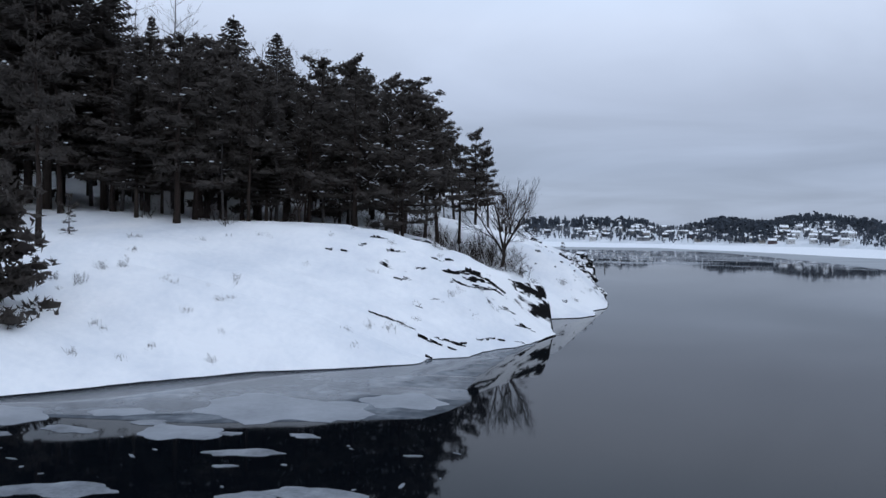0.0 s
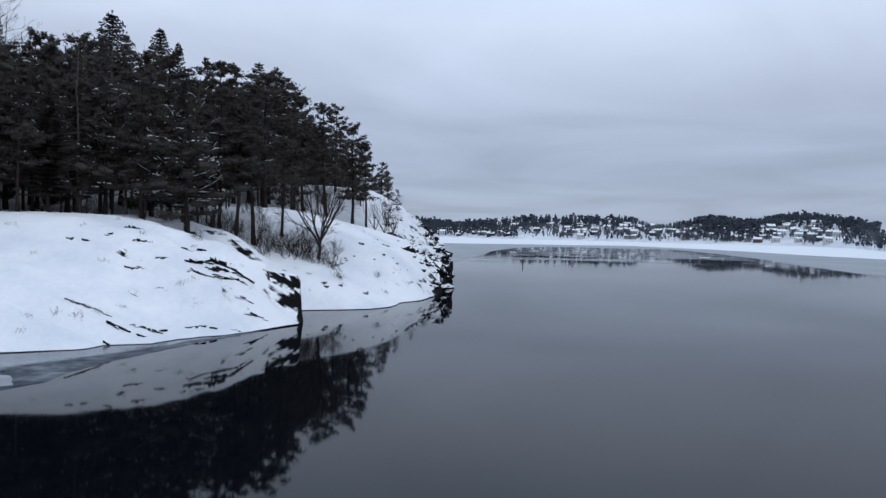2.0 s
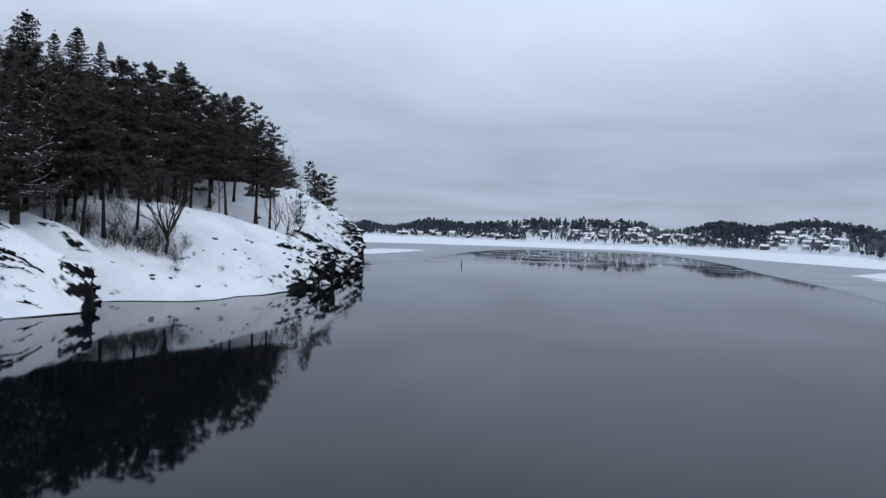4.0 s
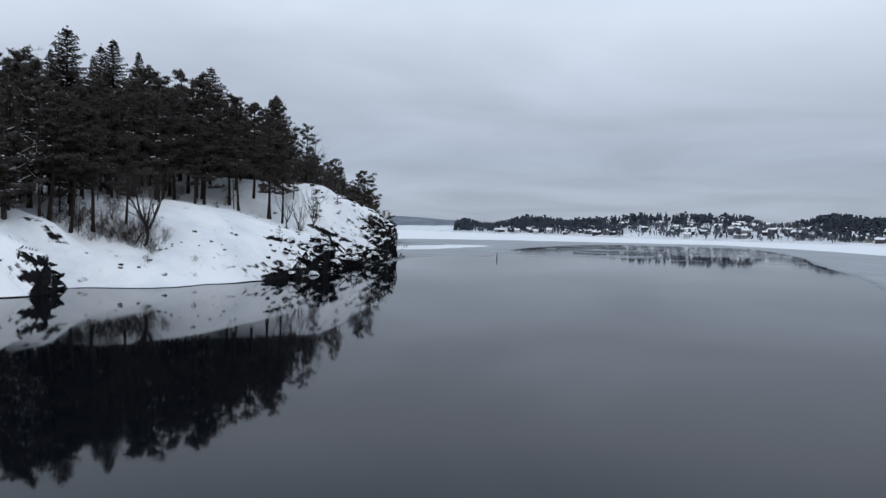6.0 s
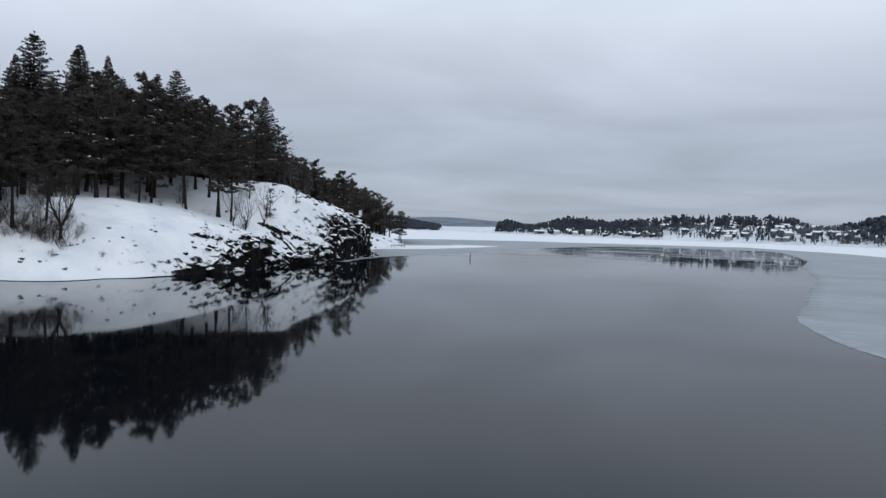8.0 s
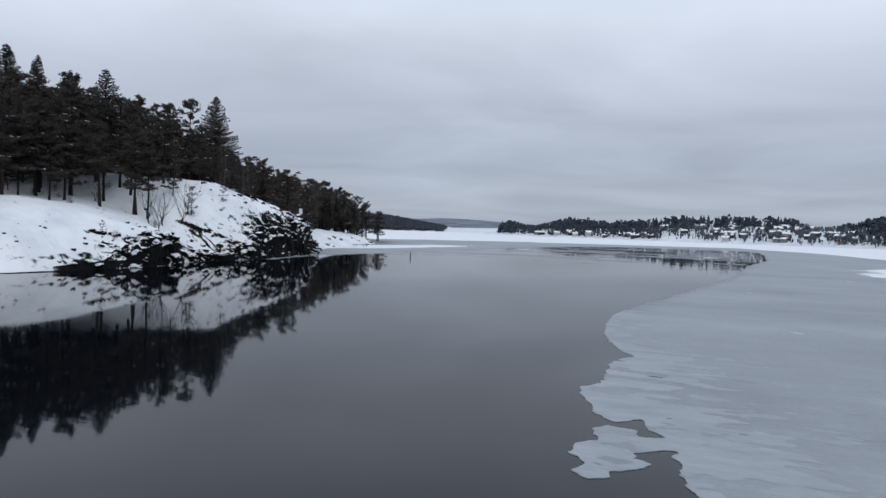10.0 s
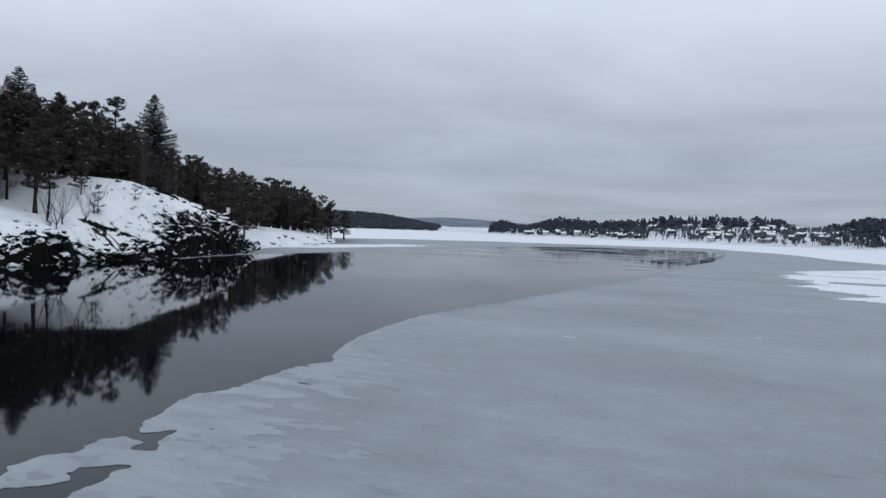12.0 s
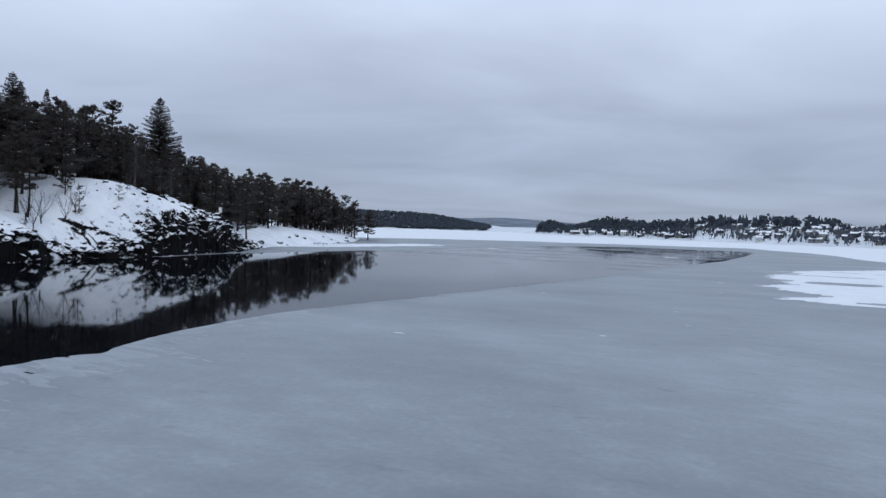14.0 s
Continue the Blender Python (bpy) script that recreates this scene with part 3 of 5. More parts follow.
# the broken rim of the ice sheet, and the tongue hanging from it
RIM = [(90, 24), (74.5, 24), (71.6, 30), (70.5, 32.4), (70.1, 33.2), (70.0, 34.2), (69.6, 35), (69.8, 35.6), (69.4, 36.5), (68.7, 37.2), (68.3, 38.5), (67.9, 38.2), (67.6, 37.4), (66.8, 38.5), (65.9, 40.5), (65.3, 41.8), (65.8, 43), (65.4, 45.5), (65.0, 48), (65.5, 50.0), (64.6, 51.2), (63.4, 54), (62.4, 57), (61.5, 61), (60.6, 66), (60.4, 72), (60.4, 76), (90, 76)]
TONGUE = [(67.5, 37.2), (68.2, 36.9), (68.6, 36.3), (69.4, 36.7), (69.9, 35.8), (69.3, 35.3), (68.7, 34.6), (68.8, 34.2), (69.5, 34.1), (69.1, 33.4), (68.6, 33.1), (68.7, 32.6), (68.3, 32.2), (67.9, 32.6), (67.9, 33.4), (67.3, 34.0), (67.4, 34.9), (67.7, 35.4), (67.2, 36.6)]
rxs, rys = np.arange(59.6, 80, 0.13), np.arange(25.5, 70.4, 0.11)
RX, RY = np.meshgrid(rxs, rys, indexing="ij")
main = inside(RIM, RX, RY)
shape_f = np.maximum(main, inside(TONGUE, RX, RY))
pale_f = np.full(shape_f.shape, -1.0)
for i, x in enumerate(rxs):
    for j, y in enumerate(rys):
        d = shape_f[i, j]
        if -0.6 < d < 6:
            rag = 0.20 * noise.noise(Vector((x * 0.9, y * 1.7, 3))) + 0.10 * noise.noise(Vector((x * 2.6, y * 5, 8)))
            if y > 51:
                rag *= 0.4
            lead = noise.noise(Vector((x * 0.5, y * 2.1, 7))) + 0.35 * noise.noise(Vector((x * 1.4, y * 4.5, 2))) - 0.60 - 0.10 * max(0, d) - (0.5 if y > 52 else 0)
            f = min(d + rag, -lead * 0.5)
            streak = 0.8 * noise.noise(Vector((x * 0.4, y * 1.0, 11))) + 0.45 * noise.noise(Vector((x * 1.0, y * 2.6, 5))) + 0.25 * noise.noise(Vector((x * 2.6, y * 6, 1)))
            pale_f[i, j] = min(f - 0.01, streak + 0.38 - 0.15 * max(0, d) - (0.3 if y > 53 else 0))
            shape_f[i, j] = f
            if d > 5:
                shape_f[i, j] = 5.5 - d
PALE_ICE = mat_simple("pale_rafted_ice", (0.215, 0.234, 0.258), (0.345, 0.368, 0.396), 0.7, 0.45, 0.6, 0.0, False, (0.6, 1.6, 1))
shape_f[main > 5.5] = -1
contour("ice_rim", rxs, rys, shape_f, ICE_Z, 0.07, ICE, "ragged rim of the grey ice with leads of dark water")
contour("rafted_ice", rxs, rys, pale_f, ICE_Z + 0.004, 0, PALE_ICE, "pale broken ice rafted along the sheet's edge", kind="thing")

# a broken ice skin, added to streak the far water's reflection as ripples would
fxs, fys = np.arange(-14, 60, 0.9), np.arange(150, 335, 0.8)
skin_f = np.zeros((len(fxs), len(fys)))
for i, x in enumerate(fxs):
    for j, y in enumerate(fys):
        lim = min(x - edge(EDGE_WEST, y, 0) - 2, edge(EDGE_EAST, y, 0) - 1 - x)
        skin_f[i, j] = min(lim, noise.noise(Vector((x * 0.035, y * 0.13, 4))) + 0.5 * noise.noise(Vector((x * 0.1, y * 0.42, 9))) - 0.06 + 0.5 * min(0, (y - 175) / 30))
contour("streak_ice", fxs, fys, skin_f, 0.008, 0, THIN_ICE, "thin ice streaks added to break up the far water's reflection", kind="stuff")

# snow lying on the ice towards the town
SNOW_X = [-700, -140, -105, -95, -60, -15, 35, 55, 66, 78, 88, 102, 114, 140, 200, 400, 900]
SNOW_Y = [230, 295, 318, 345, 385, 400, 430, 385, 364, 328, 285, 250, 232, 210, 170, 120, 60]
rows = []
for x in np.concatenate([np.arange(-700, -140, 20.0), np.arange(-140, 160, 1.2), np.arange(160, 900, 20.0)]):
    y0 = float(np.interp(x, SNOW_X, SNOW_Y)) + 9 * noise.noise(Vector((x * 0.035, 0.4, 8))) + 4 * noise.noise(Vector((x * 0.16, 1.4, 8)))
    rows.append([(x, y0, 0.02), (x, y0 + 1.5, 0.06)] + [(x, y0 + d, 0.12) for d in (12, 60, 200, 500, 1500)])
tagged(grid_mesh("snow_on_ice", np.array(rows), SNOW), "white snow lying on the frozen lake", "snow")


def drift(name, cx, cy, rx, ry, step, seed, label):
    """A thin patch of drifted snow with a streaky edge."""
    xs, ys = np.arange(cx - rx * 1.3, cx + rx * 1.3, step), np.arange(cy - ry * 1.3, cy + ry * 1.3, step * 1.5)
    s, idx = Shape(), {}

    def h(x, y):
        d = 1 - math.hypot((x - cx) / rx, (y - cy) / ry)
        return d + 0.10 + 0.38 * noise.noise(Vector((x * 0.05 + seed, y * 0.11, 2))) + 0.17 * noise.noise(Vector((x * 0.13, y * 0.42 + seed, 6)))

    for x in xs:
        for y in ys:
            c = [h(x, y), h(x + step, y), h(x + step, y + step * 1.5), h(x, y + step * 1.5)]
            if min(c) > 0:
                q = []
                for (a, b), v in zip(((x, y), (x + step, y), (x + step, y + step * 1.5), (x, y + step * 1.5)), c):
                    key = (round(a, 2), round(b, 2))
                    if key not in idx:
                        idx[key] = len(s.v)
                        s.v.append(Vector((a, b, ICE_Z + 0.008 + min(0.09, 0.12 * v))))
                    q.append(idx[key])
                s.f.append(tuple(q))
    return tagged(new(name, s.mesh(name, SNOW, True)), label, "snow", "", "structure")


WIND_Y = [104, 107, 109, 113, 117, 124, 130, 136, 142, 150, 158, 166, 175, 186, 200, 214, 230]
WIND_X = [110, 90, 85.5, 86.5, 90, 84, 81, 83.5, 83, 80, 77.6, 81, 78.8, 83, 90, 100, 118]


def streaked_drift():
    """A wind-blown sheet of snow whose edge runs out into fingers, with bare ice in it."""
    xs, ys = np.arange(74, 150, 0.6), np.arange(103, 230, 0.5)
    f = np.zeros((len(xs), len(ys)))
    for j, y in enumerate(ys):
        rim = float(np.interp(y, WIND_Y, WIND_X)) + 2.6 * noise.noise(Vector((0.3, y * 0.45, 2))) + 1.6 * noise.noise(Vector((3.3, y * 1.1, 5)))
        for i, x in enumerate(xs):
            hole = 0.62 - math.hypot((x - 90) / 7, (y - 143.5) / 5) + 0.25 * noise.noise(Vector((x * 0.1, y * 0.5, 1)))
            gap = noise.noise(Vector((x * 0.045, y * 0.32, 6))) - 0.46
            f[i, j] = min((x - rim) * 0.15, -hole, -gap)
    s, idx = Shape(), {}
    for i in range(len(xs) - 1):
        for j in range(len(ys) - 1):
            c = [(i, j), (i + 1, j), (i + 1, j + 1), (i, j + 1)]
            if min(f[k] for k in c) > 0:
                for k in c:
                    if k not in idx:
                        idx[k] = len(s.v)
                        s.v.append(Vector((xs[k[0]], ys[k[1]], ICE_Z + 0.008 + min(0.08, 0.1 * f[k]))))
                s.f.append(tuple(idx[k] for k in c))
    return tagged(new("snow_drift", s.mesh("snow_drift", SNOW, True)), "thin patch of white snow drifted on the ice", "snow", "", "structure")


streaked_drift()
drift("snow_drift", -36, 205, 9, 44, 0.6, 9.0, "low spit of snow along the ice edge")


def floe(cx, cy, rx, ry, turn, rng, material=None):
    """A floating pan of ice with an uneven rim."""
    s, n = Shape(), 34
    ph = rng.uniform(0, 9)
    rim = []
    for k in range(n):
        t = 2 * math.pi * k / n
        r = 1 + 0.4 * noise.noise(Vector((math.cos(t) * 1.6 + ph, math.sin(t) * 1.6, 0))) + 0.13 * noise.noise(Vector((math.cos(t) * 4 + ph, math.sin(t) * 4, 3)))
        x, y = rx * r * math.cos(t), ry * r * math.sin(t)
        rim.append((x * math.cos(turn) - y * math.sin(turn), x * math.sin(turn) + y * math.cos(turn)))
    for z, k in ((-0.05, 1.0), (0.012, 1.0), (0.018, 0.96), (0.022, 0.5)):
        s.v += [Vector((x * k, y * k, z)) for x, y in rim]
    for i in range(3):
        s.f += [(i * n + j, i * n + (j + 1) % n, (i + 1) * n + (j + 1) % n, (i + 1) * n + j) for j in range(n)]
    s.f += [tuple(3 * n + j for j in range(n)), tuple(n - 1 - j for j in range(n))]
    ob = new("ice_floe", s.mesh("ice_floe", material or FLOE, False))
    ob.location = (cx, cy, 0)
    return tagged(ob, "grey rotten ice floe floating on dark water", "ice floe", "floes by the bank", "thing")


frng = random.Random(4)
PAN = mat_simple("pale_pan_ice", (0.15, 0.165, 0.19), (0.30, 0.32, 0.355), 0.6, 0.3, 0.4, 0.01, False)
for cx, cy, rx, ry in ((-7.4, 22.5, 2.7, 1.9), (-8.7, 18.9, 1.3, 0.8), (-15.2, 19.2, 1.5, 1.4), (-3.4, 24.6, 1.3, 1.3), (-11.8, 20.7, 0.9, 0.6), (-5.4, 22.6, 1.4, 1.6)):
    floe(cx, cy, rx, ry, frng.uniform(-0.2, 0.4), frng, PAN)
for cx, cy, rx, ry in ((-12, 18.4, 0.95, 0.35), (-5.0, 19.4, 0.45, 0.22), (-6.0, 17.4, 0.95, 0.35), (-5.9, 16.2, 0.3, 0.12), (-3.0, 14.7, 1.15, 0.6), (-8.7, 13.7, 1.2, 0.5), (-7.2, 19.1, 0.35, 0.2), (-1.5, 18.2, 0.28, 0.1), (-13.9, 17.4, 0.7, 0.3), (-10.2, 13.2, 0.8, 0.4), (-4.4, 14.2, 0.6, 0.35), (-10.2, 19.7, 0.6, 0.35)):
    floe(cx, cy, rx, ry, frng.uniform(-0.2, 0.4), frng)
for k in range(26):
    floe(frng.uniform(-13, 0), frng.uniform(11.5, 19), frng.uniform(0.05, 0.2), frng.uniform(0.02, 0.06), frng.uniform(0, 3), frng)


# thin skin of ice along the bank
SKIN_Y = [12, 15, 17.6, 18.9, 19.6, 20.0, 21.4, 22.3, 25.3, 30, 36, 42]
SKIN_X = [-38, -29, -19, -15.4, -13.0, -8.4, -4.6, -2.3, -1.0, -1.6, -0.9, 0.5]
ysT = np.arange(12, 42, 0.12)
tagged(sheet("shore_ice", [(float(shore_x(y)) - 1.2, max(float(shore_x(y)) - 0.6, edge(list(zip(SKIN_Y, SKIN_X)), y, 0.7)), y, [0, 0.3, 0.7, 1]) for y in ysT], 0.012, 0.05, THIN_ICE), "thin wet ice skin along the bank", "ice")


# ---- far shore ----
ORIGIN = (40.0, 0.0)
FAR_A = [-75, -60, -45, -30, -25.5, -22.5, -20, -16.4, -11.9, -8.1, -3.3, 0.4, 6.1, 11.6, 14.6, 16.2, 19, 26, 40, 60, 90]
FAR_R = [1200, 1400, 1480, 1495, 1494, 1300, 1060, 865, 826, 742, 691, 665, 636, 612, 541, 400, 350, 320, 300, 320, 400]
RISE_A = [-75, -31, -28.5, -26.5, -24.6, -14, -8, 0, 5, 7.5, 9, 10.5, 12, 13.5, 15, 16.5, 18, 25, 90]
RISE_H = [31, 31, 25, 14, 5, 9.5, 12, 14, 11, 11.5, 16.5, 20.5, 22.5, 19.5, 12.5, 7, 3.5, 4, 7]
RISE_L = [260, 260, 240, 200, 140, 120, 110, 110, 110, 130, 140, 150, 150, 150, 150, 140, 120, 120, 120]


def far_point(a, v):
    """Place and height on the far shore at bearing a (degrees), v metres inland."""
    r = float(np.interp(a, FAR_A, FAR_R)) + v
    H, L = float(np.interp(a, RISE_A, RISE_H)), float(np.interp(a, RISE_A, RISE_L))
    t = min(1.0, max(0.0, v / L))
    z = H * (0.7 * t + 0.3 * t * t * (3 - 2 * t)) + min(1.2, max(0, v) * 0.12)
    if v > L:
        z += (v - L) * 0.004
    x, y = ORIGIN[0] + r * math.sin(radians(a)), ORIGIN[1] + r * math.cos(radians(a))
    z += 1.4 * noise.noise(Vector((x * 0.012, y * 0.012, 4))) * t
    return x, y, z


def build_far():
    A = np.concatenate([np.arange(-75, -34, 2.0), np.arange(-34, 24, 0.35), np.arange(24, 91, 3.0)])
    V = [-6, 0, 4, 10, 18, 30, 45, 60, 80, 100, 125, 150, 180, 230, 300, 450, 800, 1600]
    pts = [[(*far_point(a, v)[:2], -0.4) if v < 0 else far_point(a, v) for v in V] for a in A]
    return grid_mesh("far_shore", np.array(pts), FAR_GROUND)


tagged(build_far(), "snowy far shore rising to wooded hills", "ground")


# ---- trees ----
def sway(base, top, n, rng, amp):
    """A gently bent line of points from base to top."""
    off = Vector((0, 0, 0))
    pts = []
    for i in range(n + 1):
        t = i / n
        if 0 < i:
            off = off + Vector((rng.uniform(-amp, amp), rng.uniform(-amp, amp), 0))
        pts.append(base.lerp(top, t) + off * (1 if i < n else 1))
    return pts


def rand_dir(rng):
    z, t = rng.uniform(-1, 1), rng.uniform(0, 2 * math.pi)
    r = math.sqrt(1 - z * z)
    return Vector((r * math.cos(t), r * math.sin(t), z))


def tuft(s, c, size, rng, up=0.35, count=4):
    """A spray of needles: a few slim leaves fanned out from one point."""
    for _ in range(count):
        d = rand_dir(rng) + Vector((0, 0, up))
        d.normalize()
        w = d.cross(rand_dir(rng)).normalized() * size * rng.uniform(0.18, 0.32)
        p = c + d * size * rng.uniform(-0.25, 0.1)
        s.tri(p - w, p + w, p + d * size * rng.uniform(0.8, 1.3))


def make_pine(seed, H, bare, spread, snow=0, lean=0.0, dense=1.0, coarse=False, fine=1.0):
    rng = random.Random(seed)
    root = thing("pine_tree", "tall dark-green pine with a bare lower trunk in snow", "pine tree", "trees on the bank")
    trunk, limbs, crown, caps = Shape(), Shape(), Shape(), Shape()
    pts = sway(Vector((0, 0, -0.6)), Vector((lean * H, 0, H * 0.97)), 9, rng, 0.10)
    r0 = 0.0145 * H + 0.02
    trunk.tube(pts, [r0 * (1.25 if i == 0 else 1) * (1 - 0.86 * i / 9) for i in range(10)], 7)

    def on_trunk(z):
        t = min(8.999, max(0, z / (H * 0.97) * 9))
        k = int(t)
        return pts[k].lerp(pts[k + 1], t - k)

    n = int((18 if coarse else 27) * dense)
    for i in range(n):
        # boughs leave the trunk at uneven heights and carry pads of needles
        g = min(0.995, max(0.0, (i + rng.uniform(-0.6, 1.3)) / n))
        f = bare + (1 - bare) * g
        L = spread * (0.55 + 0.9 * math.sin(math.pi * min(1, 0.16 + g * 0.66))) * (1 - 0.70 * g ** 2.4) * rng.choice([0.5, 0.8, 0.9, 1.0, 1.1, 1.25])
        a = i * 2.4 + rng.uniform(-0.6, 0.6)
        L = max(L * (1 + 0.5 * noise.noise(Vector((math.cos(a) * 1.1, math.sin(a) * 1.1, g * 4 + seed)))), 0.5 * fine) * 0.84
        rise = -0.2 + 0.85 * g + rng.uniform(-0.2, 0.3)
        b = on_trunk(f * H)
        d = Vector((math.cos(a), math.sin(a), rise)).normalized()
        mid = b + d * L * 0.5 + Vector((0, 0, -0.08 * L))
        end = b + d * L + Vector((0, 0, 0.06 * L))
        limbs.tube([b, mid, end], [0.022 * L + 0.015, 0.014 * L + 0.01, 0.008], 4, False)
        side = d.cross(Vector((0, 0, 1))).normalized()
        pads = [(1.0, 0), (0.72, -1), (0.62, 1)] + ([(0.42, rng.choice([-1, 1]))] if L > 1.8 else [])
        for t, sg in pads:
            c = (b.lerp(mid, t * 2) if t < 0.5 else mid.lerp(end, t * 2 - 1)) + side * sg * L * rng.uniform(0.12, 0.30)
            R = (0.26 + 0.20 * L) * rng.uniform(0.75, 1.25) * (1.2 if coarse else 1)
            R = max(R, 0.34) if fine == 1.0 else R * 0.6
            limbs.tube([b.lerp(mid, 0.8), c], [0.02, 0.006], 3, False)
            if fine == 1.0:
                crown.lump(c + Vector((0, 0, 0.08 * R)), (R * 0.5, R * 0.5, R * 0.24), rng, 0.45, 3, 5)
            for k in range(int(3 + 4 * R) if coarse else int(7 + 15 * R)):
                v = rand_dir(rng) * R * rng.uniform(0.3, 1.0)
                q = c + Vector((v.x, v.y, v.z * 0.55 + 0.10 * R))
                tuft(crown, q, rng.uniform(0.55, 0.85) if coarse else rng.uniform(0.22, 0.38) * fine, rng, 0.4, 3)
            if snow and rng.random() < snow * 0.75 * (1.15 - g):
                for _ in range(rng.randint(1, 4)):
                    w = Vector((rng.uniform(-0.7, 0.7) * R, rng.uniform(-0.7, 0.7) * R, 0.46 * R + 0.12))
                    caps.lump(c + w, (rng.uniform(0.08, 0.32), rng.uniform(0.07, 0.22), rng.uniform(0.04, 0.09)), rng, 0.4, 3, 6)
    for _ in range(26):
        tuft(crown, on_trunk(H * 0.96) + Vector((rng.uniform(-0.4, 0.4), rng.uniform(-0.4, 0.4), rng.uniform(-0.6, 0.45))) * fine, 0.42 * fine, rng, 0.6)
    for i in range(9):
        # dead stubs on the bare trunk
        z = H * rng.uniform(0.12, bare + 0.1)
        a, b = rng.uniform(0, 6.28), on_trunk(z)
        limbs.tube([b, b + Vector((math.cos(a), math.sin(a), rng.uniform(-0.3, 0.15))) * rng.uniform(0.5, 1.6)], [0.025, 0.008], 3, False)
    part("trunk", trunk, PINE_BARK, root, "scaly brown trunk", True)
    if not coarse:
        part("limb_work", limbs, PINE_BARK, root, kind="stuff")
    part("crown", crown, NEEDLE_PINE, root, "dark green needles", kind="stuff")
    if caps.v:
        part("bough_snow", caps, TREE_SNOW, root, "white snow on the boughs", True, kind="stuff")
    return root


def make_spruce(seed, H, spread, snow=0.0, low=0.08, step=0.5, coarse=False):
    rng = random.Random(seed)
    root = thing("spruce_tree", "tall pointed dark spruce with drooping boughs", "spruce tree", "trees on the bank")
    trunk, limbs, crown, caps = Shape(), Shape(), Shape(), Shape()
    trunk.tube([Vector((0, 0, -0.6)), Vector((0.03, 0.02, H * 0.5)), Vector((0, 0, H))], [0.012 * H, 0.007 * H, 0.012], 6)
    z, k = low * H, 0
    while z < H * 0.985:
        g = z / H
        L0 = spread * min(1.0, 1.9 * (1 - g) ** 0.9) * (0.6 + 0.4 * min(1, (g - low) / 0.12 + 0.3)) + 0.08
        num = 6 if g < 0.75 else 5
        for i in range(num):
            a = i * 2 * math.pi / num + k * 1.1 + rng.uniform(-0.3, 0.3)
            L = L0 * rng.uniform(0.62, 1.18)
            out = Vector((math.cos(a), math.sin(a), 0))
            side = Vector((-out.y, out.x, 0))
            droop = 0.34 - 0.75 * g
            b = Vector((0, 0, z + rng.uniform(-0.12, 0.12)))
            mid = b + out * L * 0.55 + Vector((0, 0, -droop * L * 0.55))
            end = b + out * L + Vector((0, 0, -droop * L * 0.75 + 0.08 * L))
            limbs.tube([b, end], [0.012 * L + 0.012, 0.005], 3, False)
            m = max(3, int(L * (2.0 if coarse else 4.2)))
            for q in range(m):
                t = (q + 0.6) / m
                p = b.lerp(mid, t / 0.55) if t < 0.55 else mid.lerp(end, (t - 0.55) / 0.45)
                w = (0.26 + 0.5 * L * (1 - t) * 0.6) * rng.uniform(0.7, 1.25) * (1.5 if coarse else 1)
                for sgn in (-1, 1):
                    tip = p + side * sgn * w + out * w * 0.7 + Vector((0, 0, -0.22 * w - 0.08 + rng.uniform(-0.1, 0.05)))
                    crown.tri(p - out * (0.25 if coarse else 0.12), p + out * (0.35 if coarse else 0.2), tip)
                tuft(crown, p + Vector((0, 0, -0.06)), 0.5 if coarse else 0.28, rng, -0.4, 1 if coarse else 2)
            tuft(crown, end, 0.26, rng, 0.1, 3)
            if snow and rng.random() < snow:
                c = mid.lerp(end, rng.random()) + Vector((0, 0, 0.06))
                caps.lump(c, (rng.uniform(0.1, 0.3), rng.uniform(0.1, 0.22), 0.05), rng, 0.35, 3, 6)
        z += step * (1.15 - 0.5 * g)
        k += 1
    tuft(crown, Vector((0, 0, H - 0.15)), 0.3, rng, 1.4, 6)
    part("trunk", trunk, BARK, root, "", True)
    if not coarse:
        part("limb_work", limbs, BARK, root, kind="stuff")
    part("crown", crown, NEEDLE_SPRUCE, root, "blackish green needles", kind="stuff")
    if caps.v:
        part("bough_snow", caps, TREE_SNOW, root, "white snow on the boughs", True, kind="stuff")
    return root


def grow(s, base, d, L, r, depth, rng, wide, fork, caps=None):
    """Branches that split again and again, thinner each time."""
    bend = (d + rand_dir(rng) * 0.22).normalized()
    mid, end = base + d * L * 0.5, base + d * L * 0.5 + bend * L * 0.5
    if depth > 1:
        s.tube([base, mid, end], [r, r * 0.82, r * 0.62], 5 if depth > 3 else 3, False)
    else:
        s.tube([base, end], [r, r * 0.6], 3, False)
    if caps is not None and 1 <= depth <= 4 and abs(d.z) < 0.78 and rng.random() < 0.65:
        c = mid.lerp(end, 0.4) + Vector((0, 0, r + 0.02))
        side = (end - base) * 0.42
        w = min(0.04, 0.012 + 0.4 * r)
        caps.tube([c - side, c, c + side], [0.4 * w, w, 0.3 * w], 4, False)
    if depth == 0:
        return
    n = fork if depth > 1 else fork + 1
    for k in range(n):
        t = 1.0 if k == 0 else rng.uniform(0.35, 0.95)
        p = base.lerp(mid, t * 2) if t < 0.5 else mid.lerp(end, t * 2 - 1)
        nd = (bend + rand_dir(rng) * wide * (0.5 if k == 0 else 1.0) + Vector((0, 0, 0.18))).normalized()
        grow(s, p, nd, L * rng.uniform(0.6, 0.82), max(r * (0.62 if k == 0 else 0.45), 0.006), depth - 1, rng, wide, fork, caps)


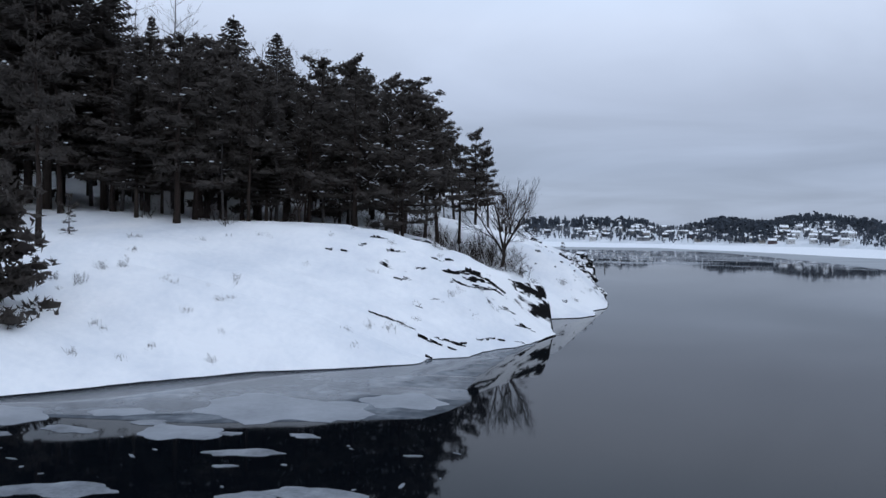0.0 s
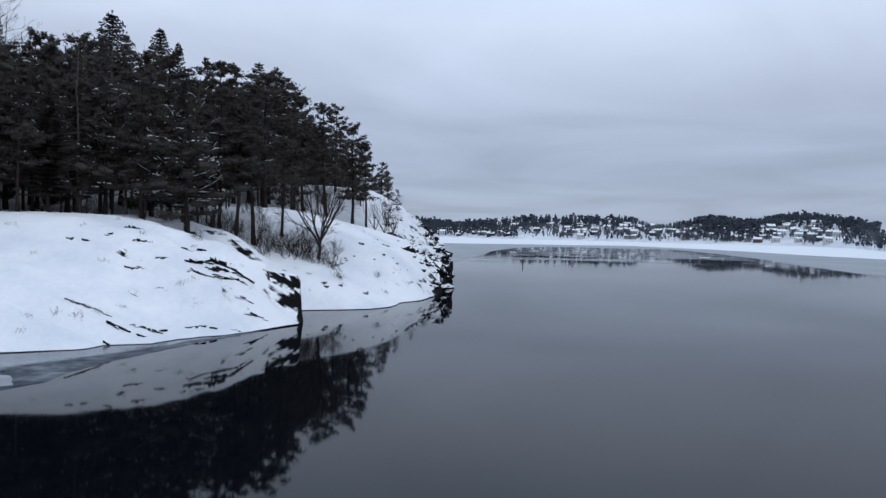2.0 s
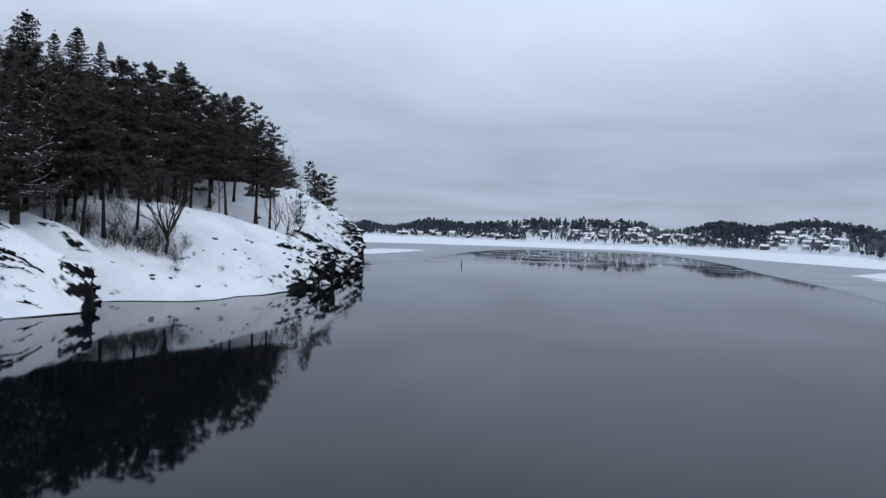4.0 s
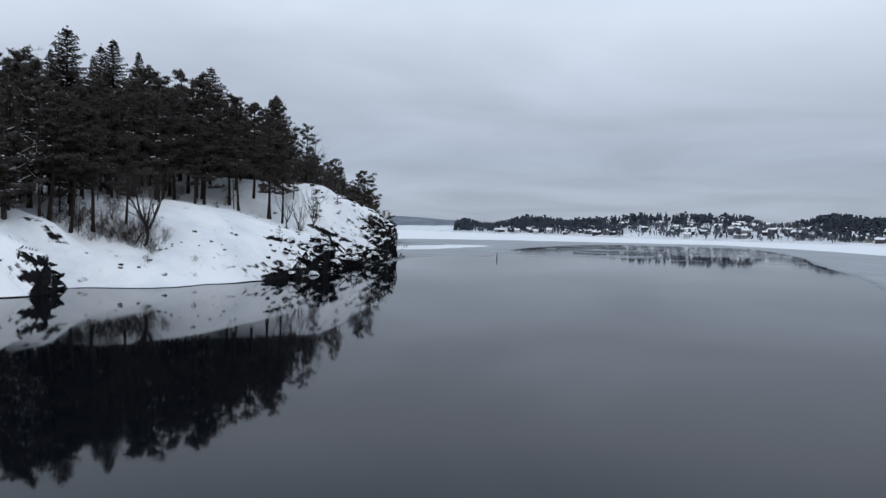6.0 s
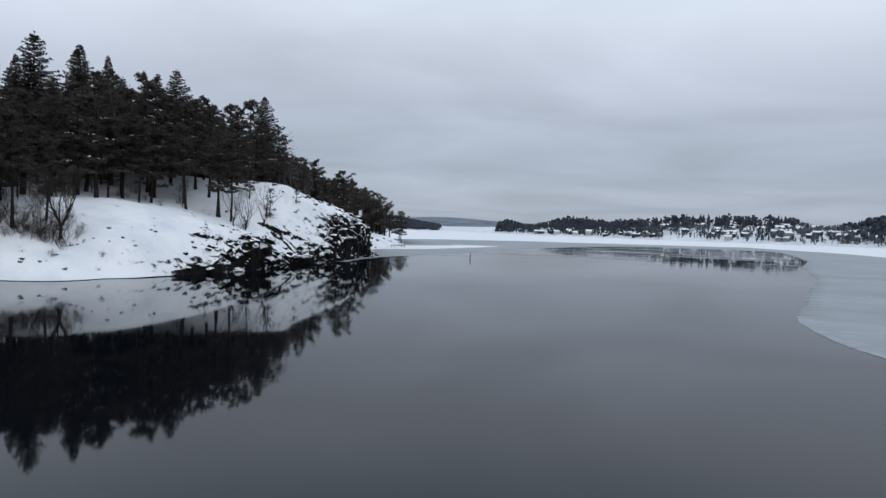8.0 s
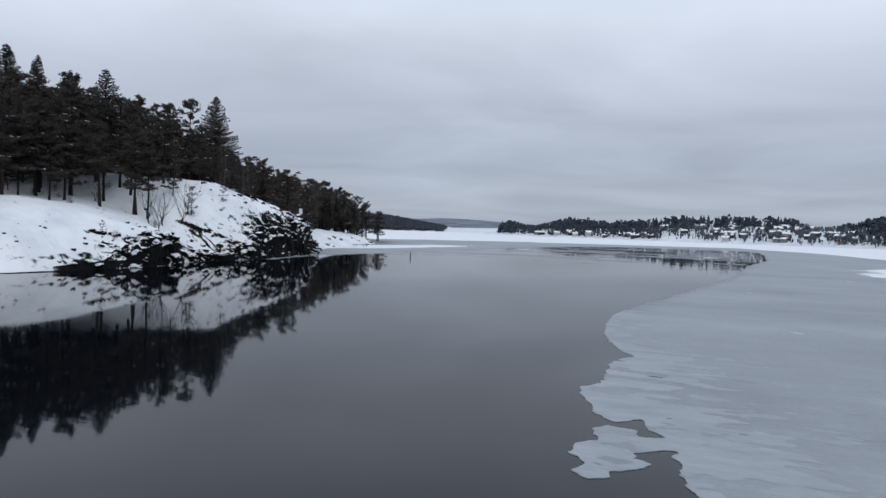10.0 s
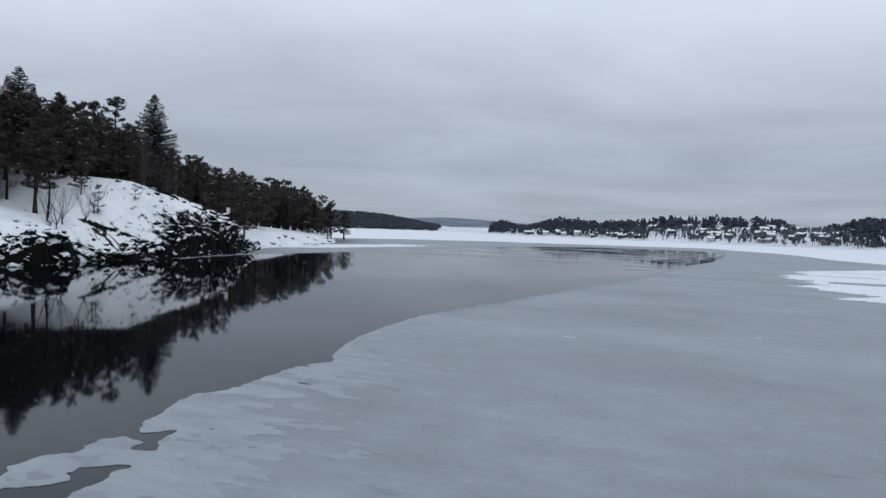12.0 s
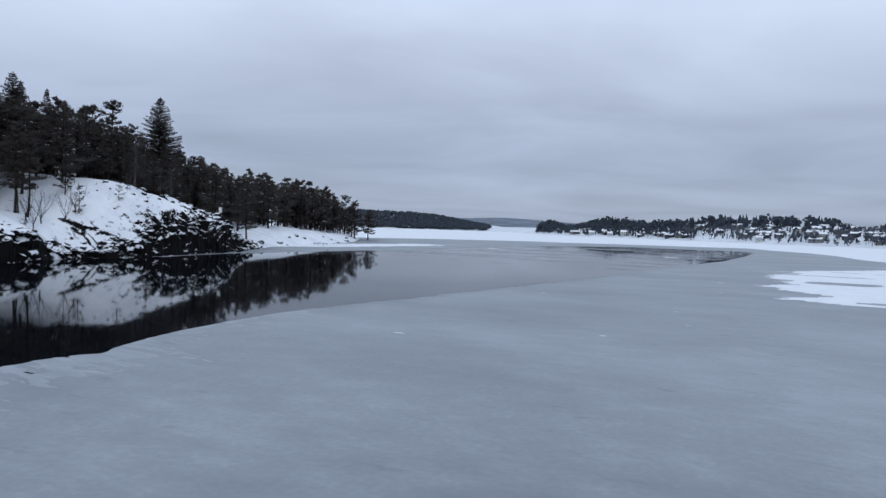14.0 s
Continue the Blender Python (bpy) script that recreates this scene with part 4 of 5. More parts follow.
def make_birch(seed, H, label, snow=False, material=None, name="birch_tree", wide=0.75):
    rng = random.Random(seed)
    root = thing(name, label, "bare tree", "trees on the bank")
    trunk, limbs, caps = Shape(), Shape(), Shape()
    pts = sway(Vector((0, 0, -0.5)), Vector((0, 0, H)), 8, rng, 0.13)
    trunk.tube(pts, [0.010 * H * (1 - 0.9 * i / 8) + 0.008 for i in range(9)], 6)
    n = int(10 + 0.75 * H)
    for i in range(n):
        g = 0.25 + 0.75 * (i + rng.random()) / n
        k = min(7, int(g * 8))
        b = pts[k].lerp(pts[k + 1], g * 8 - k) if g < 1 else pts[8]
        a = i * 2.4 + rng.uniform(-0.4, 0.4)
        d = Vector((math.cos(a), math.sin(a), rng.uniform(0.35, 1.1))).normalized()
        grow(limbs, b, d, H * (0.13 if snow else 0.105) * (1.25 - 0.75 * g), 0.0042 * H * (1.2 - g), 3 if snow else 4, rng, wide, 2, caps if snow else None)
    part("trunk", trunk, material or BIRCH_BARK, root, "", True)
    part("branch_work", limbs, TWIG if snow else BIRCH_TWIG, root, "fine bare twigs", kind="stuff")
    if caps.v:
        part("branch_snow", caps, TREE_SNOW, root, "snow lying along the branches", kind="stuff")
    return root


def make_spreading(seed, H, label, name="bare_tree", fork=3, depth=5, snow=False, cat="bare tree", group="trees on the bank", stout=1.0, wide=0.42):
    """A small broad-leaved tree with a short stem and a fan of bare branches."""
    rng = random.Random(seed)
    root = thing(name, label, cat, group)
    trunk, limbs, caps = Shape(), Shape(), Shape()
    h0 = H * 0.22
    trunk.tube([Vector((0, 0, -0.4)), Vector((0.03 * H, 0, h0 * 0.6)), Vector((0.02 * H, 0.01 * H, h0))], [0.02 * H + 0.01, 0.016 * H + 0.01, 0.013 * H + 0.008], 6)
    for k in range(5):
        a = k * 1.26 + rng.uniform(-0.3, 0.3)
        d = Vector((math.cos(a) * 0.55, math.sin(a) * 0.55, 1)).normalized()
        grow(limbs, Vector((0.02 * H, 0.01 * H, h0 * rng.uniform(0.6, 1))), d, H * 0.29, (0.009 * H + 0.004) * stout, depth - 1, rng, wide, fork - 1, caps if snow else None)
    part("trunk", trunk, BARK, root, "", True)
    part("branch_work", limbs, TWIG, root, "bare twigs", kind="stuff")
    if caps.v:
        part("branch_snow", caps, TREE_SNOW, root, "snow lying along the branches", kind="stuff")
    return root


def make_old_tree(seed, H):
    """An old broad-leaved tree: crooked heavy limbs, all bare, with snow along them."""
    rng = random.Random(seed)
    root = thing("bare_tree", "old leafless tree with crooked snow-lined limbs", "bare tree", "trees on the bank")
    trunk, limbs, caps = Shape(), Shape(), Shape()
    pts = sway(Vector((0, 0, -0.5)), Vector((0.3, 0, H * 0.8)), 8, rng, 0.16)
    trunk.tube(pts, [0.024 * H * (1 - 0.8 * i / 8) for i in range(9)], 8)
    for i in range(15):
        g = 0.38 + 0.62 * i / 15
        b = pts[min(8, int(g * 8))]
        a = i * 2.4 + rng.uniform(-0.5, 0.5)
        d = Vector((math.cos(a), math.sin(a), rng.uniform(-0.1, 0.5) + 0.9 * max(0, g - 0.7))).normalized()
        grow(limbs, b, d, H * 0.135 * (1.25 - 0.5 * g), 0.0085 * H * (1.25 - 0.8 * g), 4, rng, 0.95, 2, caps)
    part("trunk", trunk, BARK, root, "", True)
    part("branch_work", limbs, TWIG, root, "crooked bare limbs", kind="stuff")
    part("branch_snow", caps, TREE_SNOW, root, "snow lying along the limbs", kind="stuff")
    return root


def make_shrub(seed, H, stems=16):
    rng = random.Random(seed)
    root = thing("shrub", "leafless brown shrub standing in the snow", "shrub", "shrubs on the bank")
    s = Shape()
    for k in range(stems):
        a, w = rng.uniform(0, 6.28), rng.uniform(0.2, 1.1)
        d = Vector((math.cos(a) * w, math.sin(a) * w, 1)).normalized()
        grow(s, Vector((rng.uniform(-0.35, 0.35) * H, rng.uniform(-0.35, 0.35) * H, -0.1)), d, H * rng.uniform(0.26, 0.46), 0.009 * H + 0.005, 3, rng, 0.75, 2)
    part("brush", s, TWIG, root, "thin brown stems", kind="stuff")
    return root


PINES = [(make_pine(11, 18, 0.30, 3.1, 0.16), 18), (make_pine(12, 18, 0.25, 3.5, 0.16, 0.02), 18), (make_pine(13, 18, 0.36, 2.9, 0.10, -0.03), 18), (make_pine(14, 18, 0.20, 3.6, 0.28), 18), (make_pine(15, 18, 0.42, 3.1, 0.05, 0.04), 18)]
DEEP_PINES = [(make_pine(17, 18, 0.10, 3.4, 0.0, 0.02, 1.0, True), 18), (make_pine(18, 18, 0.14, 3.1, 0.0, -0.02, 1.0, True), 18)]
SNOWY_PINE = (make_pine(16, 15, 0.20, 4.2, 1.0, 0.0, 1.15), 15)
SPRUCES = [(make_spruce(21, 20, 3.1, 0.05, 0.17, 0.6), 20), (make_spruce(22, 20, 2.7, 0.10, 0.20, 0.58), 20), (make_spruce(23, 20, 3.6, 0.03, 0.15, 0.62), 20)]
BROAD_SPRUCE = (make_spruce(25, 24, 5.2, 0.0, 0.10, 0.5), 24)
DEEP_SPRUCE = (make_spruce(24, 20, 3.2, 0.0, 0.12, 1.0, True), 20)
BIRCHES = [(make_birch(31, 18, "tall bare birch with fine grey twigs"), 18), (make_birch(32, 18, "tall bare birch with fine grey twigs"), 18), (make_birch(33, 16, "leafless tree with snow along its branches", True, BARK, "bare_tree", 0.9), 16)]
SPREADING = [(make_spreading(41, 6, "small leafless tree with a fan of dark branches"), 6), (make_spreading(42, 5, "small leafless tree with a fan of dark branches"), 5)]
SHRUBS = [(make_shrub(51, 1.6), 1.6), (make_shrub(52, 1.6, 22), 1.6), (make_shrub(53, 1.6, 11), 1.6)]
SAPLINGS = [(make_pine(61, 4, 0.16, 1.0, 0.0, 0.0, 0.55, False, 0.42), 4), (make_spruce(62, 4, 1.0, 0.15, 0.05, 0.3), 4)]
for root, _ in SAPLINGS:
    tagged(root, "young conifer sapling standing in the snow")
USED, spots = set(), []
trng = random.Random(77)


def plant(proto, x, y, height, turn=None, fat=1.0):
    """One tree of that kind at a place on the bank."""
    root, H = proto
    k = height / H
    m = Matrix.LocRotScale((x, y, ground_z(x, y) - 0.05), Euler((0, 0, trng.uniform(0, 6.28) if turn is None else turn)), (k * fat, k * fat, k))
    if height > 4:
        spots.append((x, y))
    if root in USED:
        # copies take over the first one's scale, so divide it out
        return copy_thing(root, m @ Matrix.Diagonal((*(1 / c for c in root.scale), 1)))
    USED.add(root)
    root.matrix_basis = m
    return root


def plant_top(proto, x, y, top, **kw):
    return plant(proto, x, y, top - ground_z(x, y), **kw)


P, S, B = PINES, SPRUCES, BIRCHES
# trees whose tops stand against the sky: kind, place, height of the top above the water
for proto, x, y, top, fat in (
    (S[0], -40.2, 85.5, 32.0, 1.55), (S[1], -36.6, 90.2, 30.9, 1.4), (P[1], -18.4, 87.2, 23.8, 1.2), (P[2], -16.4, 95.5, 22.1, 1.0), (P[4], -14.1, 113.9, 16.2, 1.0), (P[4], -13.1, 115.0, 14.9, 0.9),
    (BROAD_SPRUCE, -45.2, 143.8, 32.6, 1.0), (P[3], -22.6, 119.3, 22.3, 1.1), (P[0], -31, 142.6, 18.6, 1.2), (S[1], -67.2, 131.5, 33.7, 0.9), (P[2], -32.8, 118, 26.4, 1.1),
    (P[3], -39.3, 53.6, 27.2, 1.2), (S[2], -39.9, 49.4, 27, 1.1), (S[0], -39.6, 57.6, 26, 1.1), (S[1], -37.8, 64.1, 25.9, 1.0), (B[0], -44, 71.1, 28.9, 1), (B[1], -31.4, 57.2, 25.8, 1),
    (P[0], -32.5, 63, 23.2, 1.2), (B[0], -49.7, 75.1, 29.5, 1), (P[1], -19.8, 61.4, 20.8, 1.2), (P[0], -16.9, 59.9, 20.4, 1.2), (B[2], -13.0, 57.6, 17.4, 1.1), (B[2], -31, 52, 21, 1), (P[3], -37.3, 76, 26.4, 1.1),
    (P[4], -24.7, 81.6, 24.8, 1.1), (S[1], -69.4, 118.4, 36.7, 0.9), (S[2], -66.3, 125, 34.4, 0.9), (P[0], -31.4, 110.8, 26.3, 1.1), (P[2], -30, 120.3, 27.4, 1.1), (P[1], -15.3, 75.3, 21.7, 1.25), (P[0], -11.1, 91.4, 18.6, 1.1), (P[3], -12.8, 100, 15.5, 0.9), (P[0], -37.7, 71.3, 24.9, 1.1), (P[1], -34.2, 72.8, 25.3, 1.1),
    (S[1], -39, 81.8, 27.9, 1), (P[3], -30.6, 90.9, 26.5, 1.1), (P[0], -21.3, 89.5, 25, 1.1), (P[1], -20.7, 97.4, 23.5, 1.1), (P[0], -22.2, 138, 15.8, 1.1), (P[1], -27.5, 152.9, 13.5, 1.2),
    (S[0], -46.3, 97.5, 32.7, 1), (S[1], -37.6, 96.1, 30.6, 1), (P[0], -28.5, 94.8, 27, 1.1), (S[2], -28, 100.7, 28.8, 1.45), (P[3], -17.3, 102.5, 22.8, 1.1),
    (P[1], -20.7, 137.3, 16.1, 1.2), (P[3], -38.2, 160.9, 16.0, 1.2), (P[1], -50.2, 184, 16.5, 1.2), (P[3], -89.7, 240.5, 21, 1.1), (P[0], -82.5, 247.7, 19, 1.1), (P[2], -80.8, 257.4, 16.7, 1.2), (P[1], -82, 274, 11.6, 1.2), (P[0], -86, 252, 18, 1.2), (P[3], -79.5, 262, 14.5, 1.2), (P[2], -84, 266, 14, 1.2), (P[0], -79, 270, 11, 1.2),
    (SNOWY_PINE, -14.6, 53.8, 14.6, 1), (SNOWY_PINE, -16.8, 57.0, 16, 1.0), (SNOWY_PINE, -21.5, 49.5, 17, 1), (S[2], -36.2, 46.2, 31, 1.1), (S[0], -33.4, 44.6, 30, 1.2), (P[3], -38.5, 44.2, 29, 1.2), (S[0], -31.2, 47.6, 26.5, 1.1), (P[1], -29, 49.5, 20, 1.1), (P[3], -25, 51, 19, 1.1), (P[1], -22.5, 54.5, 19, 1.1),
    (P[2], -24.9, 33.2, 19, 0.8), (B[2], -15.2, 56.0, 15.5, 1.1), (B[2], -19.0, 55.2, 17, 1.1), (B[2], -24.5, 52.2, 18, 1.1), (B[0], -33, 50.5, 24, 1), (B[1], -36, 53, 27, 1),
):
    plant_top(proto, x, y, top, fat=fat)

# the wood behind its front edge
FRONT_Y = [30, 42, 50, 57, 64, 72, 84, 92, 100, 108, 116, 124, 132, 140, 150, 170, 200, 225, 255, 290, 330]
FRONT_U = [40, 22, 15.5, 15.5, 16, 19, 18, 15, 16, 16, 14, 14, 14, 13, 11, 14, 15, 11, 4, 3, 8]
# how tall the wood grows: metres at 1, 6, 13 and 30 m behind its front edge, along the bank
TALL = [
    (42, 12, 12, 15, 19), (48, 9.5, 11, 12.5, 18.5), (54, 11, 11.8, 12.2, 16.5), (60, 10.8, 12.2, 13.2, 16), (66, 11, 12, 13, 16), (72, 11.2, 12.8, 13.8, 16.5),
    (78, 12, 13, 13.8, 16), (85, 13.2, 14.8, 14.8, 16), (92, 13, 14.5, 14.2, 16), (100, 11.5, 12.5, 14.5, 15), (108, 8, 12, 13.8, 17), (116, 6, 12.5, 15, 17),
    (124, 7, 12.5, 14, 18), (132, 9, 10.5, 15, 19), (140, 11, 12, 16, 19), (150, 12.5, 14.5, 17.5, 20), (185, 13, 14.5, 16, 18.5), (235, 13.8, 16, 17.5, 18.5), (258, 12.2, 14, 15, 16), (285, 6.5, 8, 8, 9),
]


def tall_at(y, deep):
    cols = [np.interp(y, [r[0] for r in TALL], [r[k] for r in TALL]) for k in (1, 2, 3, 4)]
    return float(np.interp(deep, [1, 6, 13, 30], cols))


def fill_wood(n, y0, y1, deep0, deep1, gap, kinds, tall=1.0):
    made = tries = 0
    while made < n and tries < n * 40:
        tries += 1
        y = trng.uniform(y0, y1)
        deep = trng.uniform(deep0, deep1)
        u = float(np.interp(y, FRONT_Y, FRONT_U)) + deep
        x = float(shore_x(y)) - u
        if any((x - a) ** 2 + (y - b) ** 2 < gap * gap for a, b in spots):
            continue
        h = tall_at(y, deep) * trng.uniform(0.78, 1.0) * tall
        plant(trng.choice(kinds), x, y, h, fat=trng.uniform(1.0, 1.3))
        made += 1


fill_wood(24, 42, 62, 0, 10, 2.7, P[:4] + [S[0], S[2], S[1], S[0], S[1]])
fill_wood(42, 62, 150, 0, 9, 2.9, P + P[:4] + [S[0], S[2]])
fill_wood(74, 150, 284, 0, 14, 2.6, [P[3], P[1], S[0], DEEP_SPRUCE, DEEP_SPRUCE] + DEEP_PINES * 2)
fill_wood(88, 38, 150, 9, 30, 2.8, DEEP_PINES * 2 + [DEEP_SPRUCE] * 2)
fill_wood(50, 34, 130, 24, 50, 3.0, DEEP_PINES + [DEEP_SPRUCE] * 3)
fill_wood(72, 140, 290, 10, 40, 2.8, DEEP_PINES + [DEEP_SPRUCE])
fill_wood(12, 44, 70, 4, 26, 2.0, B[:2], 1.15)
# young spruces close the foot of the far headland's wood
for k in range(34):
    y = trng.uniform(152, 280)
    x = float(shore_x(y)) - float(np.interp(y, FRONT_Y, FRONT_U)) - trng.uniform(-1.5, 5)
    plant(DEEP_SPRUCE, x, y, trng.uniform(3, 6.5), fat=trng.uniform(1.1, 1.6))
# undergrowth and young bare trees along the edge of the wood
for k in range(70):
    y = trng.uniform(42, 150)
    x = float(shore_x(y)) - float(np.interp(y, FRONT_Y, FRONT_U)) - trng.uniform(-2.5, 10)
    if trng.random() < 0.6:
        plant(trng.choice(SHRUBS), x, y, trng.uniform(0.8, 2.2))
    elif trng.random() < 0.5:
        plant(trng.choice(SPREADING), x, y, trng.uniform(2.5, 5))
    else:
        plant(trng.choice(B[:2]), x, y, trng.uniform(5, 10), fat=1.2)
# single trees in front of the wood
plant((make_spreading(43, 7, "dark leafless tree with a full fan of branches", fork=4, depth=6, stout=1.5, wide=0.6), 7), -4.3, 61.6, 7.2, 0.4, fat=1.1)
plant((make_old_tree(71, 11), 11), -10.8, 52.2, 10.4, 0.6)
plant(SNOWY_PINE, -10.1, 50.9, 7.8, fat=1.25)
plant(P[3], -13.4, 50.6, 10.5, fat=1.2)
plant(S[1], -12.0, 53.6, 10.8, fat=1.1)
plant(P[4], -10.2, 58.5, 11.8)
plant(P[2], -8.2, 63.2, 8.6, fat=1.1)
plant(P[4], -11.8, 57.4, 12.5, fat=1.15)
plant(P[4], -9.4, 60.4, 11.5, fat=1.1)
plant(P[4], -11.0, 91.8, 8.5, fat=0.8)
plant(P[4], -12.9, 87.4, 11, fat=1.1)
plant(SPREADING[1], -7.3, 96.6, 4.6)
plant(SPREADING[1], -5.8, 90.9, 4.2)
plant(SPREADING[0], -9.0, 99.0, 5.0)
plant(SAPLINGS[0], -8.7, 99.6, 4.2)
plant(P[4], -9.6, 92.3, 11)
plant(SPREADING[0], -7.4, 93.0, 5.2)
plant(SPREADING[1], -8.2, 91.3, 5.0)
plant(SAPLINGS[0], -5.1, 108.9, 2.0)
plant(SAPLINGS[0], 0.1, 76.9, 1.5)
plant(SAPLINGS[0], -9.6, 107.0, 3.0)
plant(SAPLINGS[0], -11.9, 110.3, 2.6)
plant(SAPLINGS[0], -25.1, 35.8, 2.2)
bushy = make_pine(65, 6, 0.02, 2.3, 0.0, 0.0, 1.7)
tagged(bushy, "bushy young pine with boughs down to the snow")
plant((bushy, 6), -21.3, 25.5, 5.9)
for x, y, h in ((-2.2, 60.4, 1.8), (-5.5, 60.2, 2.2), (-6.8, 62.5, 2.4), (-8.6, 61.5, 2.0), (-1.3, 58.6, 1.2), (-3.2, 63.5, 1.6), (0.6, 62.4, 0.8), (1.0, 77.9, 1.1), (-6.5, 46.0, 1.0), (-10.2, 62.8, 2.2), (-11.5, 60.8, 1.8), (-3.0, 61.0, 2.0), (-5.2, 63.0, 2.3), (-7.6, 60.0, 2.2), (-9.6, 59.2, 2.0), (-12.5, 58.8, 2.1), (-6.2, 59.4, 1.7), (-4.8, 88.8, 1.4), (-3.4, 93.0, 1.2), (-20.6, 30.6, 0.9), (-21.9, 30.5, 0.7), (-20.6, 32.3, 0.7), (-19.9, 33.0, 0.6), (-4.0, 60.6, 2.4), (-5.6, 61.6, 2.6), (-7.2, 61.2, 2.4), (-8.8, 63.0, 2.4), (-9.8, 61.4, 2.2), (-3.4, 62.4, 2.0), (-11.0, 59.6, 2.3), (-13.2, 60.6, 2.2), (-6.4, 64.2, 2.2), (-10.8, 64.6, 2.0), (-7.8, 58.8, 1.6), (-12.6, 62.4, 2.4), (-5.0, 60.9, 1.5), (-6.0, 60.5, 1.6), (-7.0, 60.7, 1.6), (-8.0, 60.6, 1.7), (-9.0, 60.3, 1.6), (-4.6, 60.0, 1.2), (-10.4, 60.2, 1.7), (-6.6, 61.8, 1.8), (-8.2, 62.2, 1.9), (-5.4, 62.4, 1.7), (-11.6, 61.8, 1.8), (-9.4, 62.2, 1.8)):
    plant(trng.choice(SHRUBS), x, y, h * 0.8)


# ---- far woods, houses and hills ----
def conifer_low(s, x, y, z, h, w, rng):
    """A far conifer: a ragged stack of boughs."""
    n, seg = 5, 6
    s.tube([Vector((x, y, z - 1)), Vector((x, y, z + h * 0.4))], [0.16, 0.12], 3, False)
    for i in range(n):
        a = i / n
        zb = z + h * (0.16 + 0.74 * a)
        zt = zb + h * 0.30
        r = w * (1 - a) ** 0.7 * rng.uniform(0.75, 1.2)
        tip = len(s.v)
        s.v.append(Vector((x + rng.uniform(-0.2, 0.2), y, min(zt, z + h))))
        for j in range(seg):
            t = 2 * math.pi * j / seg + i
            q = r * rng.uniform(0.6, 1.25)
            s.v.append(Vector((x + q * math.cos(t), y + q * math.sin(t), zb + rng.uniform(-0.06, 0.06) * h)))
        s.f += [(tip, tip + 1 + j, tip + 1 + (j + 1) % seg) for j in range(seg)]


def pine_low(s, x, y, z, h, w, rng):
    """A far pine: bare stem and an uneven flat-topped crown."""
    s.tube([Vector((x, y, z - 1)), Vector((x, y, z + h * 0.8))], [0.2, 0.1], 3, False)
    for i in range(4):
        c = (x + rng.uniform(-0.5, 0.5) * w, y + rng.uniform(-0.5, 0.5) * w, z + h * rng.uniform(0.55, 0.92))
        s.lump(c, (w * rng.uniform(0.45, 0.8), w * rng.uniform(0.45, 0.8), h * rng.uniform(0.07, 0.13)), rng, 0.4, 3, 6)


# conifers with the bluish haze of distance put into their colour
HAZED_WOOD = mat_simple("hazed_conifers", (0.030, 0.037, 0.048), (0.066, 0.077, 0.094), 0.12, 0.9, 0.1, 0, False)
# snowy forest, lightened to blue-grey because haze is painted into the colour
HAZED_FOREST = mat_simple("hazed_snowy_forest", (0.09, 0.11, 0.14), (0.24, 0.27, 0.31), 0.012, 0.9, 0.1, 0, False)
# bare trees tinted grey-blue in place of haze over the lake
HAZED_BARE = mat_simple("hazed_bare_trees", (0.075, 0.082, 0.098), (0.15, 0.16, 0.18), 0.1, 0.9, 0.1, 0, False)
wrng = random.Random(9)


def wood(name, spans, label):
    """Spans of (bearing from, to, inland from, to, how many, height)."""
    s = Shape()
    for a0, a1, v0, v1, n, h in spans:
        for _ in range(n):
            x, y, z = far_point(wrng.uniform(a0, a1), wrng.uniform(v0, v1))
            hh = h * wrng.uniform(0.6, 1.2) * max(0.45, 1.0 + 0.8 * noise.noise(Vector((x * 0.02, y * 0.008, 2))))
            (conifer_low if wrng.random() < 0.5 else pine_low)(s, x, y, z, hh, hh * wrng.uniform(0.17, 0.28), wrng)
    return tagged(new(name, s.mesh(name, HAZED_WOOD)), label, "woods", "", "stuff")


wood("far_woods", [(-20, -17, 8, 160, 420, 8.5), (-17, -9, 60, 170, 560, 8.5), (-16, -9, 8, 60, 200, 7), (-9, 5.5, 85, 150, 330, 9.5), (-9, 5.5, 8, 85, 300, 5.2), (5.5, 9, 60, 170, 260, 8), (5.5, 9, 8, 60, 80, 7)], "dark conifer woods on the far shore")
wood("hill_woods", [(7, 16, 84, 260, 1050, 6.6), (8, 15, 15, 100, 100, 4.6), (14.2, 17, 3, 120, 260, 4.5), (17, 34, 3, 100, 170, 5)], "dark conifer woods over a snowy hill")
bare_s = Shape()
for _ in range(240):
    x, y, z = far_point(wrng.choice([wrng.uniform(-9, 7), wrng.uniform(4, 16)]), wrng.uniform(5, 100))
    for _ in range(3):
        h = wrng.uniform(2, 5)
        top = Vector((x + wrng.uniform(-2, 2), y + wrng.uniform(-2, 2), z + h))
        bare_s.tube([Vector((x, y, z - 0.5)), top], [0.25, 0.1], 3, False)
        for _ in range(5):
            bare_s.tri(top.lerp(Vector((x, y, z)), 0.6), top + rand_dir(wrng) * h * 0.5, top + rand_dir(wrng) * h * 0.35)
tagged(new("bare_woods", bare_s.mesh("bare_woods", HAZED_BARE)), "leafless trees between the houses, tinted grey-blue for haze", "woods", "", "stuff")
ridge_s = Shape()
for _ in range(2000):
    x, y, z = far_point(wrng.uniform(-40, -24.6), wrng.uniform(3, 290))
    conifer_low(ridge_s, x, y, z, wrng.uniform(6, 9), wrng.uniform(4, 8), wrng)
tagged(new("ridge_woods", ridge_s.mesh("ridge_woods", HAZED_WOOD)), "dark forest on a long far ridge", "woods", "", "stuff")
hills = []
